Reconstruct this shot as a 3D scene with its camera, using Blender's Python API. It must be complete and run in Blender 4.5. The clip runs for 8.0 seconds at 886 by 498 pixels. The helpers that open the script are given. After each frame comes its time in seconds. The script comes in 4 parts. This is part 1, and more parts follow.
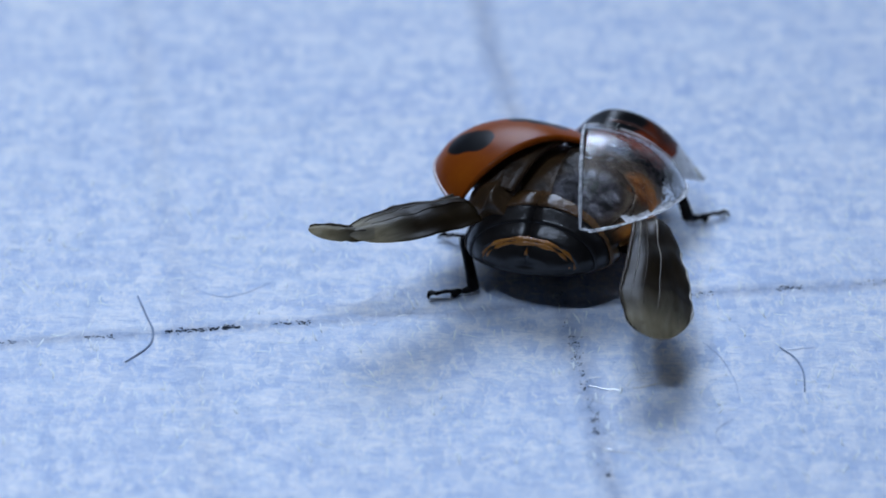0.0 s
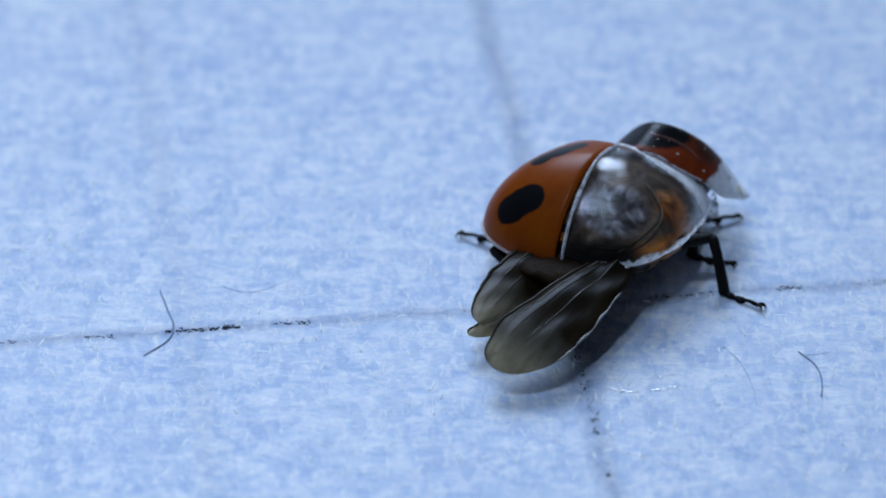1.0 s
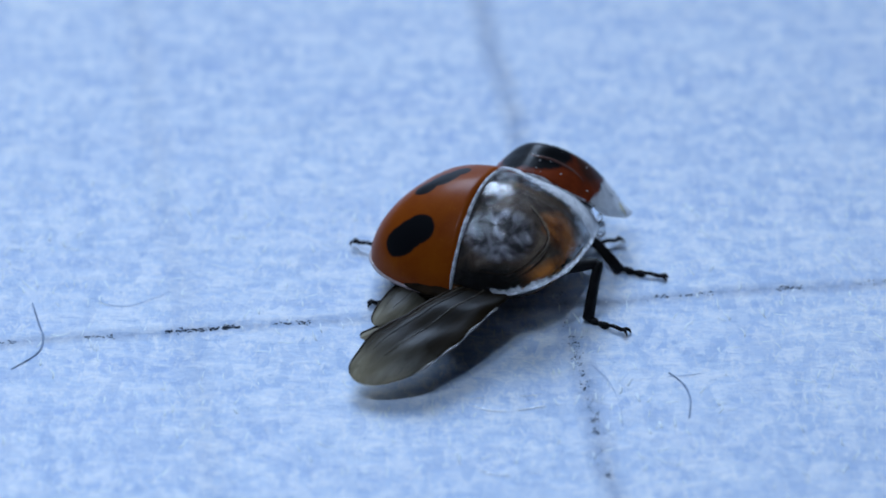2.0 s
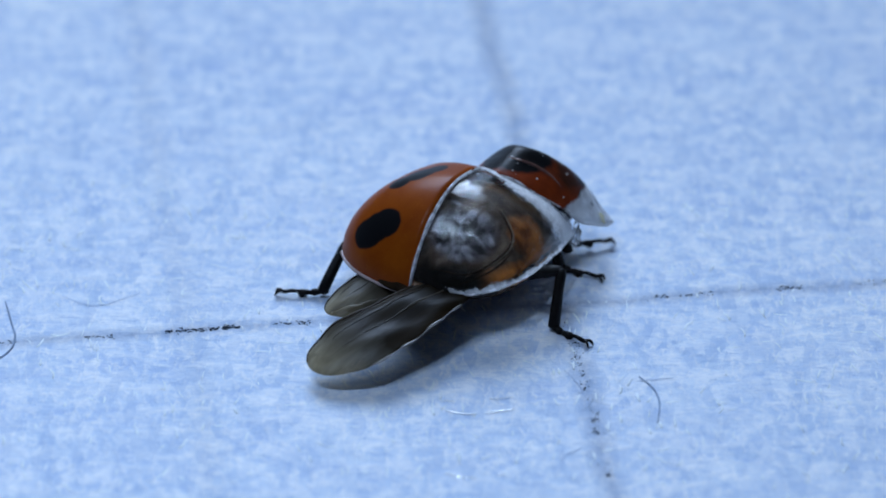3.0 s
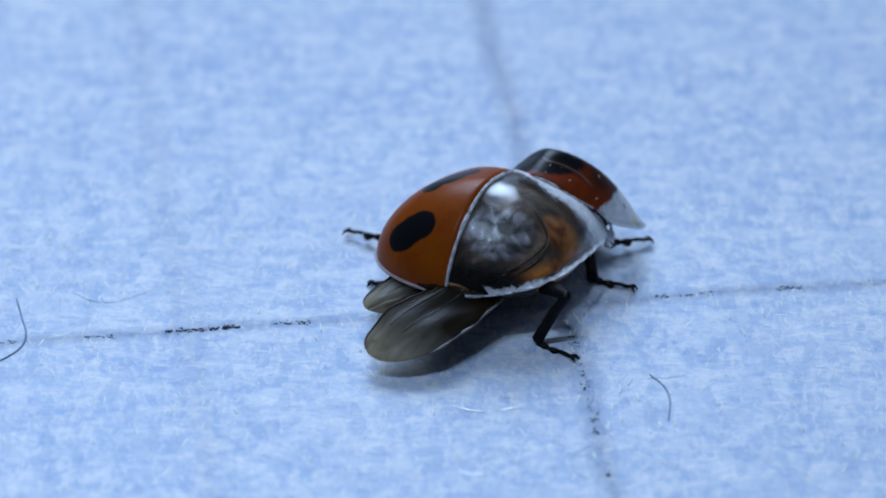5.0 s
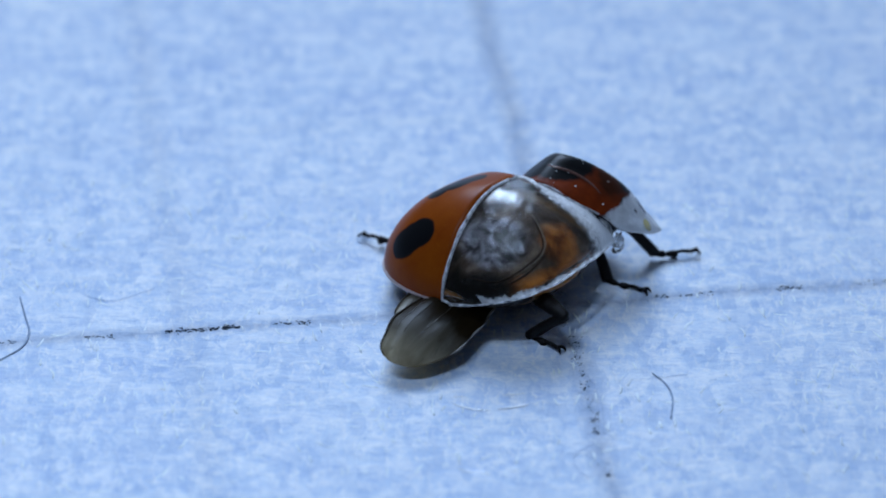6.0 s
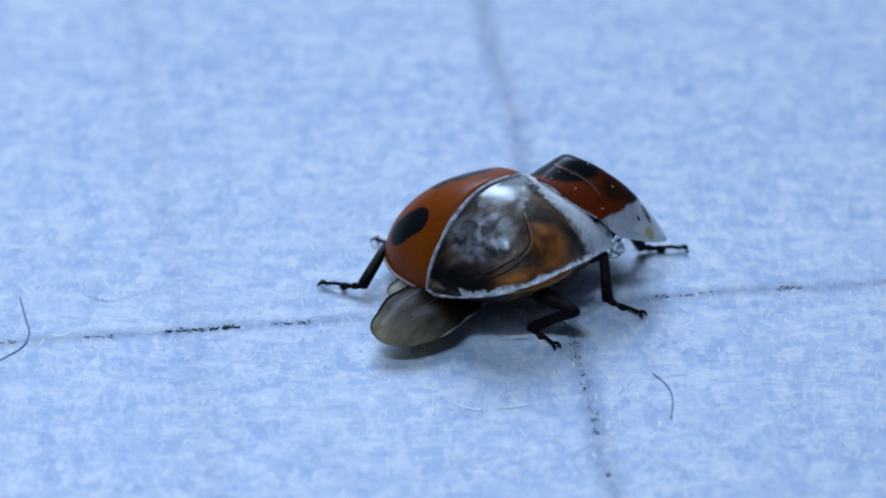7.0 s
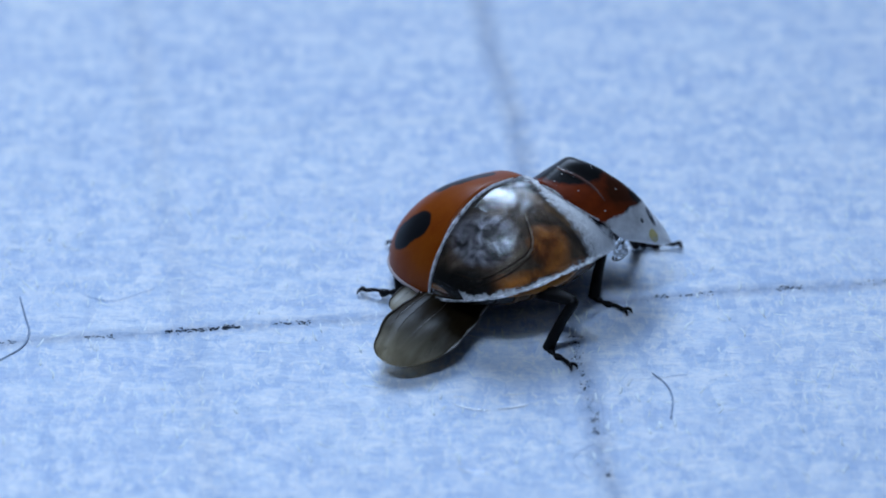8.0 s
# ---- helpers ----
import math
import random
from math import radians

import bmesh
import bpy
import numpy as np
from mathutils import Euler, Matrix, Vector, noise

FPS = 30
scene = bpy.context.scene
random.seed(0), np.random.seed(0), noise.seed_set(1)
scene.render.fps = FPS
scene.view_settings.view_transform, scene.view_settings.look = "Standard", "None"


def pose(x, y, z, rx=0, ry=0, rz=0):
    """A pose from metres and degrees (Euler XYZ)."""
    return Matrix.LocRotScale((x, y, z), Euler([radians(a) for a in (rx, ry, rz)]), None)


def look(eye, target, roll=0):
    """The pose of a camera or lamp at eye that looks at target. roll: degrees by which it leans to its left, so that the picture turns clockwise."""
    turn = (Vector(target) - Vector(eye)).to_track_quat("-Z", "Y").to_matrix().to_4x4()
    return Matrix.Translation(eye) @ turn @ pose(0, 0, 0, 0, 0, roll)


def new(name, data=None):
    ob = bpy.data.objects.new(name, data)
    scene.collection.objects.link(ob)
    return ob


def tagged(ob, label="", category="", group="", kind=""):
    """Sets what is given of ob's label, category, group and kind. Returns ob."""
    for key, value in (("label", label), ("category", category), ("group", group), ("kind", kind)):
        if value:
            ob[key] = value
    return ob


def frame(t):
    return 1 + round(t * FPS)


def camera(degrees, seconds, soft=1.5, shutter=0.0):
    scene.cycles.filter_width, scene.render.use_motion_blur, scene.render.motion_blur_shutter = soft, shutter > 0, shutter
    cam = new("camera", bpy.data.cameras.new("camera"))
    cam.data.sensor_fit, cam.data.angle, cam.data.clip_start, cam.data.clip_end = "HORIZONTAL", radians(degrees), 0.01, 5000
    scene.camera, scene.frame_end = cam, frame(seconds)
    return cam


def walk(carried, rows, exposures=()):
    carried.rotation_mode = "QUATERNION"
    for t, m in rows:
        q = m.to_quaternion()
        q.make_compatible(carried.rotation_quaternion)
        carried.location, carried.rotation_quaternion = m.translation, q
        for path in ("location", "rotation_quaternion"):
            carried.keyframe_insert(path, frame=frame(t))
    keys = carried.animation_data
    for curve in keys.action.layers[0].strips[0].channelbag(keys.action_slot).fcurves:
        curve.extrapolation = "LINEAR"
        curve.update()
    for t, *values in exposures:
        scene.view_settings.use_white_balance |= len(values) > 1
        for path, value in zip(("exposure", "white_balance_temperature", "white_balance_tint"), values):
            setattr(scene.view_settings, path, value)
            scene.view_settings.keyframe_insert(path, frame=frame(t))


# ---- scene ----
cam = camera(9.0, 8.0, soft=1.8)
MM = 0.001
EYE = Vector((0, -133.99, 83.73)) * MM
walk(cam, [(0, look(EYE, (0, 0, 0))), (8.0, look(EYE, (0, 0, 0)))], [(0.0, 0.0, 6780, 13), (0.3, 0.0, 6740, 13), (1.0, 0.0, 6500, 10.5), (1.6, 0.0, 6290, 9.5), (8.0, 0.0, 6230, 9)])
cam.data.dof.use_dof = True
cam.data.dof.focus_distance = 0.1538
cam.data.dof.aperture_fstop = 68

# ---- light: a broad window light from behind and small overhead lamps in a dim room ----
world = bpy.data.worlds.new("room")
scene.world = world
world.use_nodes = True
world.node_tree.nodes["Background"].inputs[0].default_value = (0.50, 0.66, 1.0, 1)
world.node_tree.nodes["Background"].inputs[1].default_value = 0.039


def lamp(way, watts, size, far=0.2):
    data = bpy.data.lights.new("lamp", "AREA")
    data.shape, data.size, data.energy, data.color = "DISK", size, watts, (0.557, 0.722, 1.0)
    data.spread = radians(48)
    ob = new("lamp", data)
    ob.matrix_world = look(Vector(way).normalized() * far, Vector((-13, -15, 0)) * MM)
    return ob


lamp((-0.10, 0.80, 0.60), 0.2120, 0.270, 0.45)
# weak extra lamp, added for a crisp glint on the hood
lamp((0.10, 0.60, 0.79), 0.0010, 0.024)
lamp((-0.36, -0.15, 0.92), 0.0044, 0.0120)
lamp((-0.12, -0.13, 0.98), 0.0046, 0.0130)


# ---- materials ----
class Mat:
    """A node material, with short ways to add and link nodes."""

    def __init__(self, name):
        self.m = bpy.data.materials.new(name)
        self.m.use_nodes = True
        self.t = self.m.node_tree
        self.b = self.t.nodes["Principled BSDF"]
        self.out = self.t.nodes["Material Output"]
        self.co = self.t.nodes.new("ShaderNodeTexCoord").outputs["Object"]

    def node(self, kind, **values):
        n = self.t.nodes.new("ShaderNode" + kind)
        for key, value in values.items():
            n.inputs[key.replace("_", " ")].default_value = value
        return n

    def link(self, a, b):
        self.t.links.new(a, b)

    def set(self, **values):
        for key, value in values.items():
            self.b.inputs[key.replace("_", " ")].default_value = value

    def noise(self, scale, detail=4, rough=0.6, stretch=(1, 1, 1), distort=0.0):
        """Noise with scale in features per millimetre."""
        mp = self.node("Mapping")
        mp.inputs["Scale"].default_value = [1000 * s for s in stretch]
        self.link(self.co, mp.inputs["Vector"])
        n = self.node("TexNoise", Scale=scale, Detail=detail, Roughness=rough, Distortion=distort)
        self.link(mp.outputs[0], n.inputs["Vector"])
        return n.outputs["Fac"]

    def ramp(self, fac, *stops):
        r = self.node("ValToRGB")
        while len(r.color_ramp.elements) < len(stops):
            r.color_ramp.elements.new(0.5)
        for e, (p, c) in zip(r.color_ramp.elements, stops):
            e.position, e.color = p, (*(c if isinstance(c, tuple) else (c, c, c)), 1)
        self.link(fac, r.inputs[0])
        return r.outputs[0]

    def math(self, op, a, b=0.0, clamp=False):
        n = self.node("Math")
        n.operation, n.use_clamp = op, clamp
        for i, v in enumerate((a, b)):
            if isinstance(v, (int, float)):
                n.inputs[i].default_value = v
            else:
                self.link(v, n.inputs[i])
        return n.outputs[0]

    def mix(self, fac, a, b, blend="MIX"):
        n = self.t.nodes.new("ShaderNodeMix")
        n.data_type, n.blend_type = "RGBA", blend
        for i, v in ((0, fac), (6, a), (7, b)):
            if isinstance(v, (int, float)):
                n.inputs[i].default_value = v
            elif isinstance(v, tuple):
                n.inputs[i].default_value = (*v, 1)
            else:
                self.link(v, n.inputs[i])
        return n.outputs[2]

    def split(self):
        s = self.node("SeparateXYZ")
        self.link(self.co, s.inputs[0])
        return s.outputs

    def blob(self, centre, radii, wobble=0.12, wave=2.0, soft=0.06):
        """1 inside an ellipsoid (millimetres, object space) with an uneven edge, else 0."""
        sub = self.node("VectorMath")
        sub.operation = "SUBTRACT"
        self.link(self.co, sub.inputs[0])
        sub.inputs[1].default_value = [c * MM for c in centre]
        div = self.node("VectorMath")
        div.operation = "DIVIDE"
        self.link(sub.outputs[0], div.inputs[0])
        div.inputs[1].default_value = [r * MM for r in radii]
        ln = self.node("VectorMath")
        ln.operation = "LENGTH"
        self.link(div.outputs[0], ln.inputs[0])
        d = self.math("ADD", ln.outputs["Value"], self.math("MULTIPLY", self.math("SUBTRACT", self.noise(wave), 0.5), wobble * 4))
        r = self.node("MapRange")
        self.link(d, r.inputs[0])
        for i, v in ((1, 1 + soft), (2, 1 - soft), (3, 0.0), (4, 1.0)):
            r.inputs[i].default_value = v
        return r.outputs[0]

    def bump(self, height, strength, mm):
        n = self.node("Bump", Strength=strength, Distance=mm * MM)
        self.link(height, n.inputs["Height"])
        self.link(n.outputs[0], self.b.inputs["Normal"])

    def colour(self, c):
        self.link(c, self.b.inputs["Base Color"])


def paper_material():
    m = Mat("paper")
    xyz = m.split()
    turn = radians(7.4)

    def line(along_x, offset, width, wander):
        """How much of a ruled line there is: 1 in its middle, 0 off it."""
        a, b = (-math.sin(turn), math.cos(turn)) if along_x else (math.cos(turn), math.sin(turn))
        d = m.math("ADD", m.math("MULTIPLY", xyz[0], a / MM), m.math("MULTIPLY", xyz[1], b / MM))
        d = m.math("ADD", d, m.math("MULTIPLY", m.math("SUBTRACT", m.noise(0.25, 2), 0.5), wander))
        d = m.math("ABSOLUTE", m.math("SUBTRACT", d, offset))
        return m.math("SUBTRACT", 1.0, m.math("DIVIDE", d, width), clamp=True)

    cloud = m.noise(0.30, 3)
    where = m.noise(0.55, 4, 0.6)
    patch = m.noise(0.9, 6, 0.66, (0.6, 1.0, 1.0), 1.0)
    across = m.noise(1.9, 4, 0.60, (0.62, 1.0, 1.0), 0.4)
    upright = m.noise(4.2, 5, 0.65, (1.2, 0.50, 1.0), 0.5)
    fine = m.noise(8.0, 4, 0.7, (0.45, 1.1, 1))
    base = m.ramp(patch, (0.30, (0.47, 0.60, 0.83)), (0.50, (0.64, 0.755, 0.905)), (0.70, (0.80, 0.88, 0.97)))
    sweep = m.noise(0.55, 4, 0.6, (0.22, 1.25, 1.0), 0.5)
    base = m.mix(m.ramp(sweep, (0.54, 0.0), (0.68, 0.6)), base, (0.90, 0.95, 1.0))
    base = m.mix(m.ramp(sweep, (0.30, 0.45), (0.44, 0.0)), base, (0.42, 0.54, 0.80))
    some = m.ramp(where, (0.34, 0.45), (0.56, 1.0))
    base = m.mix(m.math("MULTIPLY", m.ramp(across, (0.47, 0.0), (0.62, 0.9)), some), base, (0.97, 0.985, 1.0))
    base = m.mix(m.math("MULTIPLY", m.ramp(upright, (0.49, 0.0), (0.62, 1.0)), some), base, (0.98, 0.99, 1.0))
    base = m.mix(m.ramp(across, (0.28, 0.6), (0.44, 0.0)), base, (0.36, 0.50, 0.72))
    base = m.mix(m.ramp(cloud, (0.35, 0.0), (0.7, 0.25)), base, (0.46, 0.58, 0.82))
    base = m.mix(m.ramp(m.noise(0.9, 2, 0.5), (0.24, 0.55), (0.30, 0.0)), base, (0.26, 0.46, 0.72))
    cells = m.node("TexVoronoi", Scale=2.6, Randomness=1.0)
    mp = m.node("Mapping")
    mp.inputs["Scale"].default_value = (1300, 560, 1000)
    m.link(m.co, mp.inputs["Vector"])
    m.link(mp.outputs[0], cells.inputs["Vector"])
    sep = m.node("SeparateColor")
    m.link(cells.outputs["Color"], sep.inputs[0])
    base = m.mix(m.math("MULTIPLY", m.ramp(sep.outputs[0], (0.52, 0.0), (0.95, 0.42)), some), base, (0.97, 0.985, 1.0))
    base = m.mix(m.ramp(sep.outputs[1], (0.62, 0.0), (1.0, 0.40)), base, (0.38, 0.52, 0.75))
    base = m.mix(m.ramp(m.noise(1.6, 3, 0.6), (0.26, 0.5), (0.32, 0.0)), base, (0.24, 0.40, 0.62))
    base = m.mix(m.ramp(fine, (0.35, 0.34), (0.58, 0.0)), base, (0.42, 0.55, 0.77))
    dash = m.noise(4.0, 4, 0.65, (0.30, 1.3, 1))
    base = m.mix(m.ramp(dash, (0.30, 0.55), (0.40, 0.0)), base, (0.34, 0.48, 0.70))
    grain = m.noise(3.0, 4, 0.7)
    for along, offset, width, wander, dark in (
        (True, -3.25, 0.40, 0.5, 0.60), (False, 2.92, 0.55, 0.7, 0.58), (False, -7.50, 0.7, 0.5, 0.17), (True, 7.05, 0.6, 0.6, 0.06),
    ):
        s = m.math("MULTIPLY", line(along, offset, width, wander), m.ramp(grain, (0.30, 0.35), (0.62, 1.0)))
        base = m.mix(m.math("MULTIPLY", s, dark), base, (0.17, 0.23, 0.36))
    m.colour(base)
    m.set(Roughness=0.6, Specular_IOR_Level=0.1, Coat_Weight=0.06, Coat_Roughness=0.3, Coat_IOR=1.4)
    h = m.math("ADD", m.math("MAXIMUM", across, upright), m.math("MULTIPLY", fine, 0.25))
    m.bump(h, 0.40, 0.16)
    return m.m


def plain(name, colour, rough=0.5, vary=0.25, scale=2.0, bump=0.0, **more):
    m = Mat(name)
    n = m.noise(scale)
    lo, hi = (tuple(min(1.0, c * k) for c in colour) for k in (1 - vary, 1 + vary))
    m.colour(m.ramp(n, (0.3, lo), (0.7, hi)))
    m.set(Roughness=rough, **more)
    if bump:
        m.bump(m.noise(scale * 4), 0.5, bump)
    return m.m


def elytron_material():
    m = Mat("orange_elytron")
    n = m.noise(0.8, 3)
    base = m.ramp(n, (0.3, (0.235, 0.042, 0.002)), (0.7, (0.32, 0.068, 0.003)))
    base = m.mix(m.ramp(m.noise(14.0, 2), (0.60, 0.0), (0.78, 0.35)), base, (0.42, 0.11, 0.01))
    rear = m.math("MAXIMUM", m.blob((-1.84, 1.72, 2.26), (0.42, 0.52, 0.50), 0.06), m.blob((-1.98, 2.16, 1.90), (0.42, 0.58, 0.50), 0.06))
    rear = m.math("MAXIMUM", rear, m.blob((-1.90, 1.94, 2.10), (0.44, 0.52, 0.52), 0.06))
    top = m.math("MAXIMUM", m.blob((-0.48, 2.05, 2.90), (0.36, 0.36, 0.36), 0.08), m.blob((0.34, 1.40, 3.18), (0.36, 0.30, 0.36), 0.08))
    top = m.math("MAXIMUM", top, m.blob((-0.08, 1.68, 3.08), (0.46, 0.44, 0.40), 0.06))
    m.colour(m.mix(m.math("MAXIMUM", rear, top), base, (0.006, 0.006, 0.007)))
    m.set(Roughness=0.36, Specular_IOR_Level=0.07, Coat_Weight=0.05, Coat_Roughness=0.12)
    m.bump(m.noise(9.0, 2), 0.12, 0.02)
    return m.m


def pronotum_material():
    m = Mat("pronotum_shell")
    xyz = m.split()
    n = m.noise(1.4, 4)
    dark, black = (0.05, 0.012, 0.004), (0.004, 0.004, 0.005)
    base = m.ramp(n, (0.3, (0.15, 0.020, 0.003)), (0.7, (0.27, 0.040, 0.005)))
    base = m.mix(m.blob((3.1, -0.9, 2.8), (1.0, 1.6, 0.85), 0.25, 1.2, 0.3), base, dark)
    base = m.mix(m.blob((2.15, 0.15, 3.7), (1.25, 1.55, 0.92), 0.10), base, black)
    base = m.mix(m.blob((3.45, -1.0, 2.35), (0.48, 0.95, 0.72), 0.22), base, black)
    base = m.mix(m.blob((2.80, -1.85, 2.22), (0.30, 0.20, 0.13), 0.3), base, black)
    m.colour(base)
    m.set(Roughness=0.42, Specular_IOR_Level=0.14, Coat_Weight=0.05, Coat_Roughness=0.08)
    m.bump(m.noise(2.2, 4), 0.35, 0.07)
    # the front corner is cloudy clear, but for a yellow spot and dark marks
    edge = m.math("ADD", m.math("ADD", xyz[2], m.math("MULTIPLY", m.math("ADD", xyz[1], 1.8 * MM), 0.5)), m.math("MULTIPLY", xyz[0], -0.10))
    edge = m.math("ADD", m.math("DIVIDE", edge, MM), m.math("MULTIPLY", m.math("SUBTRACT", m.noise(2.5, 4), 0.5), 0.35))
    r = m.node("MapRange")
    m.link(edge, r.inputs[0])
    for k, v in ((1, 2.05), (2, 1.95), (3, 0.0), (4, 1.0)):
        r.inputs[k].default_value = v
    clear = r.outputs[0]
    marks = m.math("MAXIMUM", m.blob((3.50, -1.95, 1.92), (0.12, 0.30, 0.32), 0.12), m.blob((3.05, -2.15, 1.98), (0.09, 0.14, 0.10), 0.3))
    yellow = m.blob((3.22, -2.40, 1.52), (0.20, 0.4, 0.16), 0.1)
    glass = m.node("MixShader")
    m.link(m.ramp(m.noise(1.6, 4), (0.30, 0.55), (0.60, 0.94)), glass.inputs[0])
    tr, white = m.node("BsdfTransparent"), m.node("BsdfPrincipled", Roughness=0.2)
    m.link(m.mix(yellow, m.mix(marks, (0.93, 0.93, 0.93), (0.02, 0.02, 0.025)), (0.62, 0.52, 0.20)), white.inputs["Base Color"])
    trl, both = m.node("BsdfTranslucent", Color=(0.93, 0.93, 0.93, 1)), m.node("MixShader")
    m.link(m.math("SUBTRACT", 0.45, m.math("MAXIMUM", marks, yellow), clamp=True), both.inputs[0])
    m.link(white.outputs[0], both.inputs[1])
    m.link(trl.outputs[0], both.inputs[2])
    m.link(tr.outputs[0], glass.inputs[1])
    m.link(both.outputs[0], glass.inputs[2])
    mix = m.node("MixShader")
    m.link(clear, mix.inputs[0])
    m.link(m.b.outputs[0], mix.inputs[1])
    m.link(glass.outputs[0], mix.inputs[2])
    m.link(mix.outputs[0], m.out.inputs[0])
    return m.m


def under_material():
    """Folded hind wing and flank, seen through the clear wing case; its middle, pressed flat against the cast, has that
    silvery reflection painted in.
    """
    m = Mat("folded_wing")
    crease = m.noise(1.0, 5, 0.6, (1, 1, 1), 0.45)
    wrinkle = m.noise(1.9, 3, 0.5, (1, 1, 1), 1.0)
    base = m.ramp(crease, (0.36, (0.012, 0.008, 0.005)), (0.52, (0.050, 0.034, 0.022)), (0.64, (0.105, 0.078, 0.056)), (0.76, (0.16, 0.13, 0.10)))
    # grey tones that imitate the reflection under the clear case
    painted_sheen = m.ramp(wrinkle, (0.36, (0.012, 0.010, 0.010)), (0.47, (0.055, 0.052, 0.056)), (0.58, (0.12, 0.118, 0.132)), (0.72, (0.23, 0.226, 0.255)))
    amber = m.ramp(crease, (0.36, (0.07, 0.020, 0.004)), (0.60, (0.34, 0.115, 0.020)))
    base = m.mix(m.blob((-0.15, -1.95, 2.20), (0.62, 0.60, 0.62), 0.22, 1.4, 0.30), base, amber)
    base = m.mix(m.blob((-1.50, -0.60, 2.40), (0.86, 0.92, 0.70), 0.10, 1.4, 0.16), base, painted_sheen)
    base = m.mix(m.blob((-0.90, -2.2, 1.35), (1.7, 1.1, 0.34), 0.20, 1.5, 0.3), base, amber)
    base = m.mix(m.blob((-2.40, -0.7, 1.34), (0.80, 1.25, 0.40), 0.15, 1.5, 0.3), base, (0.006, 0.005, 0.004))
    m.colour(base)
    m.set(Roughness=0.42, Specular_IOR_Level=0.08)
    m.bump(m.math("ADD", crease, m.math("MULTIPLY", wrinkle, 0.6)), 0.45, 0.28)
    return m.m


def resin_material():
    m = Mat("clear_resin")
    m.set(Base_Color=(0.97, 0.97, 0.97, 1), Roughness=0.06, IOR=1.36, Transmission_Weight=1.0)
    m.bump(m.noise(1.7, 4), 0.30, 0.16)
    return m.m


def cloudy(m, amount):
    """Finish a material as cloudy white resin that is there by amount, and clear elsewhere."""
    tr, trl = m.node("BsdfTransparent"), m.node("BsdfTranslucent", Color=(0.97, 0.97, 0.97, 1))
    both, mix = m.node("MixShader"), m.node("MixShader")
    both.inputs[0].default_value = 0.15
    m.link(m.b.outputs[0], both.inputs[1])
    m.link(trl.outputs[0], both.inputs[2])
    m.link(amount, mix.inputs[0])
    m.link(tr.outputs[0], mix.inputs[1])
    m.link(both.outputs[0], mix.inputs[2])
    m.link(mix.outputs[0], m.out.inputs[0])
    return m.m


def frost_material(low, high):
    m = Mat("frosted_resin")
    m.colour(m.ramp(m.noise(5.0, 3), (0.3, (0.86, 0.86, 0.86)), (0.7, (0.98, 0.98, 0.98))))
    m.set(Roughness=0.22)
    m.bump(m.noise(4.0, 4), 0.6, 0.1)
    return cloudy(m, m.ramp(m.noise(3.5, 4), (0.38, low), (0.62, high)))


def margin_material():
    """The cast's cloudy margin: dense along the front edge and the lower rim, ending in loose grains."""
    m = Mat("cloudy_margin")
    xyz = m.split()
    side = m.math("DIVIDE", m.math("ABSOLUTE", m.math("SUBTRACT", xyz[1], 0.41 * MM)), 2.9 * MM)
    front = m.math("ADD", m.math("ADD", m.math("MULTIPLY", m.math("POWER", side, 1.4), 0.52), 0.955), m.math("MULTIPLY", m.math("POWER", side, 5.0), 0.60))
    back = m.math("SUBTRACT", front, m.math("DIVIDE", xyz[0], MM))
    width = m.math("ADD", m.math("MULTIPLY", side, 0.85), 0.22)
    a = m.math("SUBTRACT", 1.15, m.math("DIVIDE", back, width))
    a = m.math("SUBTRACT", a, m.math("MULTIPLY", m.math("SUBTRACT", 0.45, side, clamp=True), 0.9))
    low = m.math("SUBTRACT", 1.10, m.math("DIVIDE", m.math("SUBTRACT", m.math("DIVIDE", xyz[2], MM), 1.34), 0.32))
    low = m.math("SUBTRACT", low, m.math("MULTIPLY", m.math("MAXIMUM", m.math("SUBTRACT", -1.1, m.math("DIVIDE", xyz[0], MM)), 0.0), 0.9))
    near = m.math("MAXIMUM", a, low)
    grain = m.math("MULTIPLY", m.math("SUBTRACT", m.noise(6.0, 5, 0.75), 0.5), 1.3)
    patchy = m.math("MULTIPLY", m.math("SUBTRACT", m.noise(1.1, 3), 0.5), 1.1)
    near = m.math("ADD", near, m.math("ADD", grain, patchy))
    m.colour(m.ramp(m.noise(5.0, 3), (0.3, (0.86, 0.86, 0.86)), (0.7, (0.98, 0.98, 0.98))))
    m.set(Roughness=0.3)
    m.bump(m.noise(3.0, 4), 0.4, 0.1)
    return cloudy(m, m.ramp(near, (0.20, 0.0), (0.46, 0.46), (1.0, 0.88)))


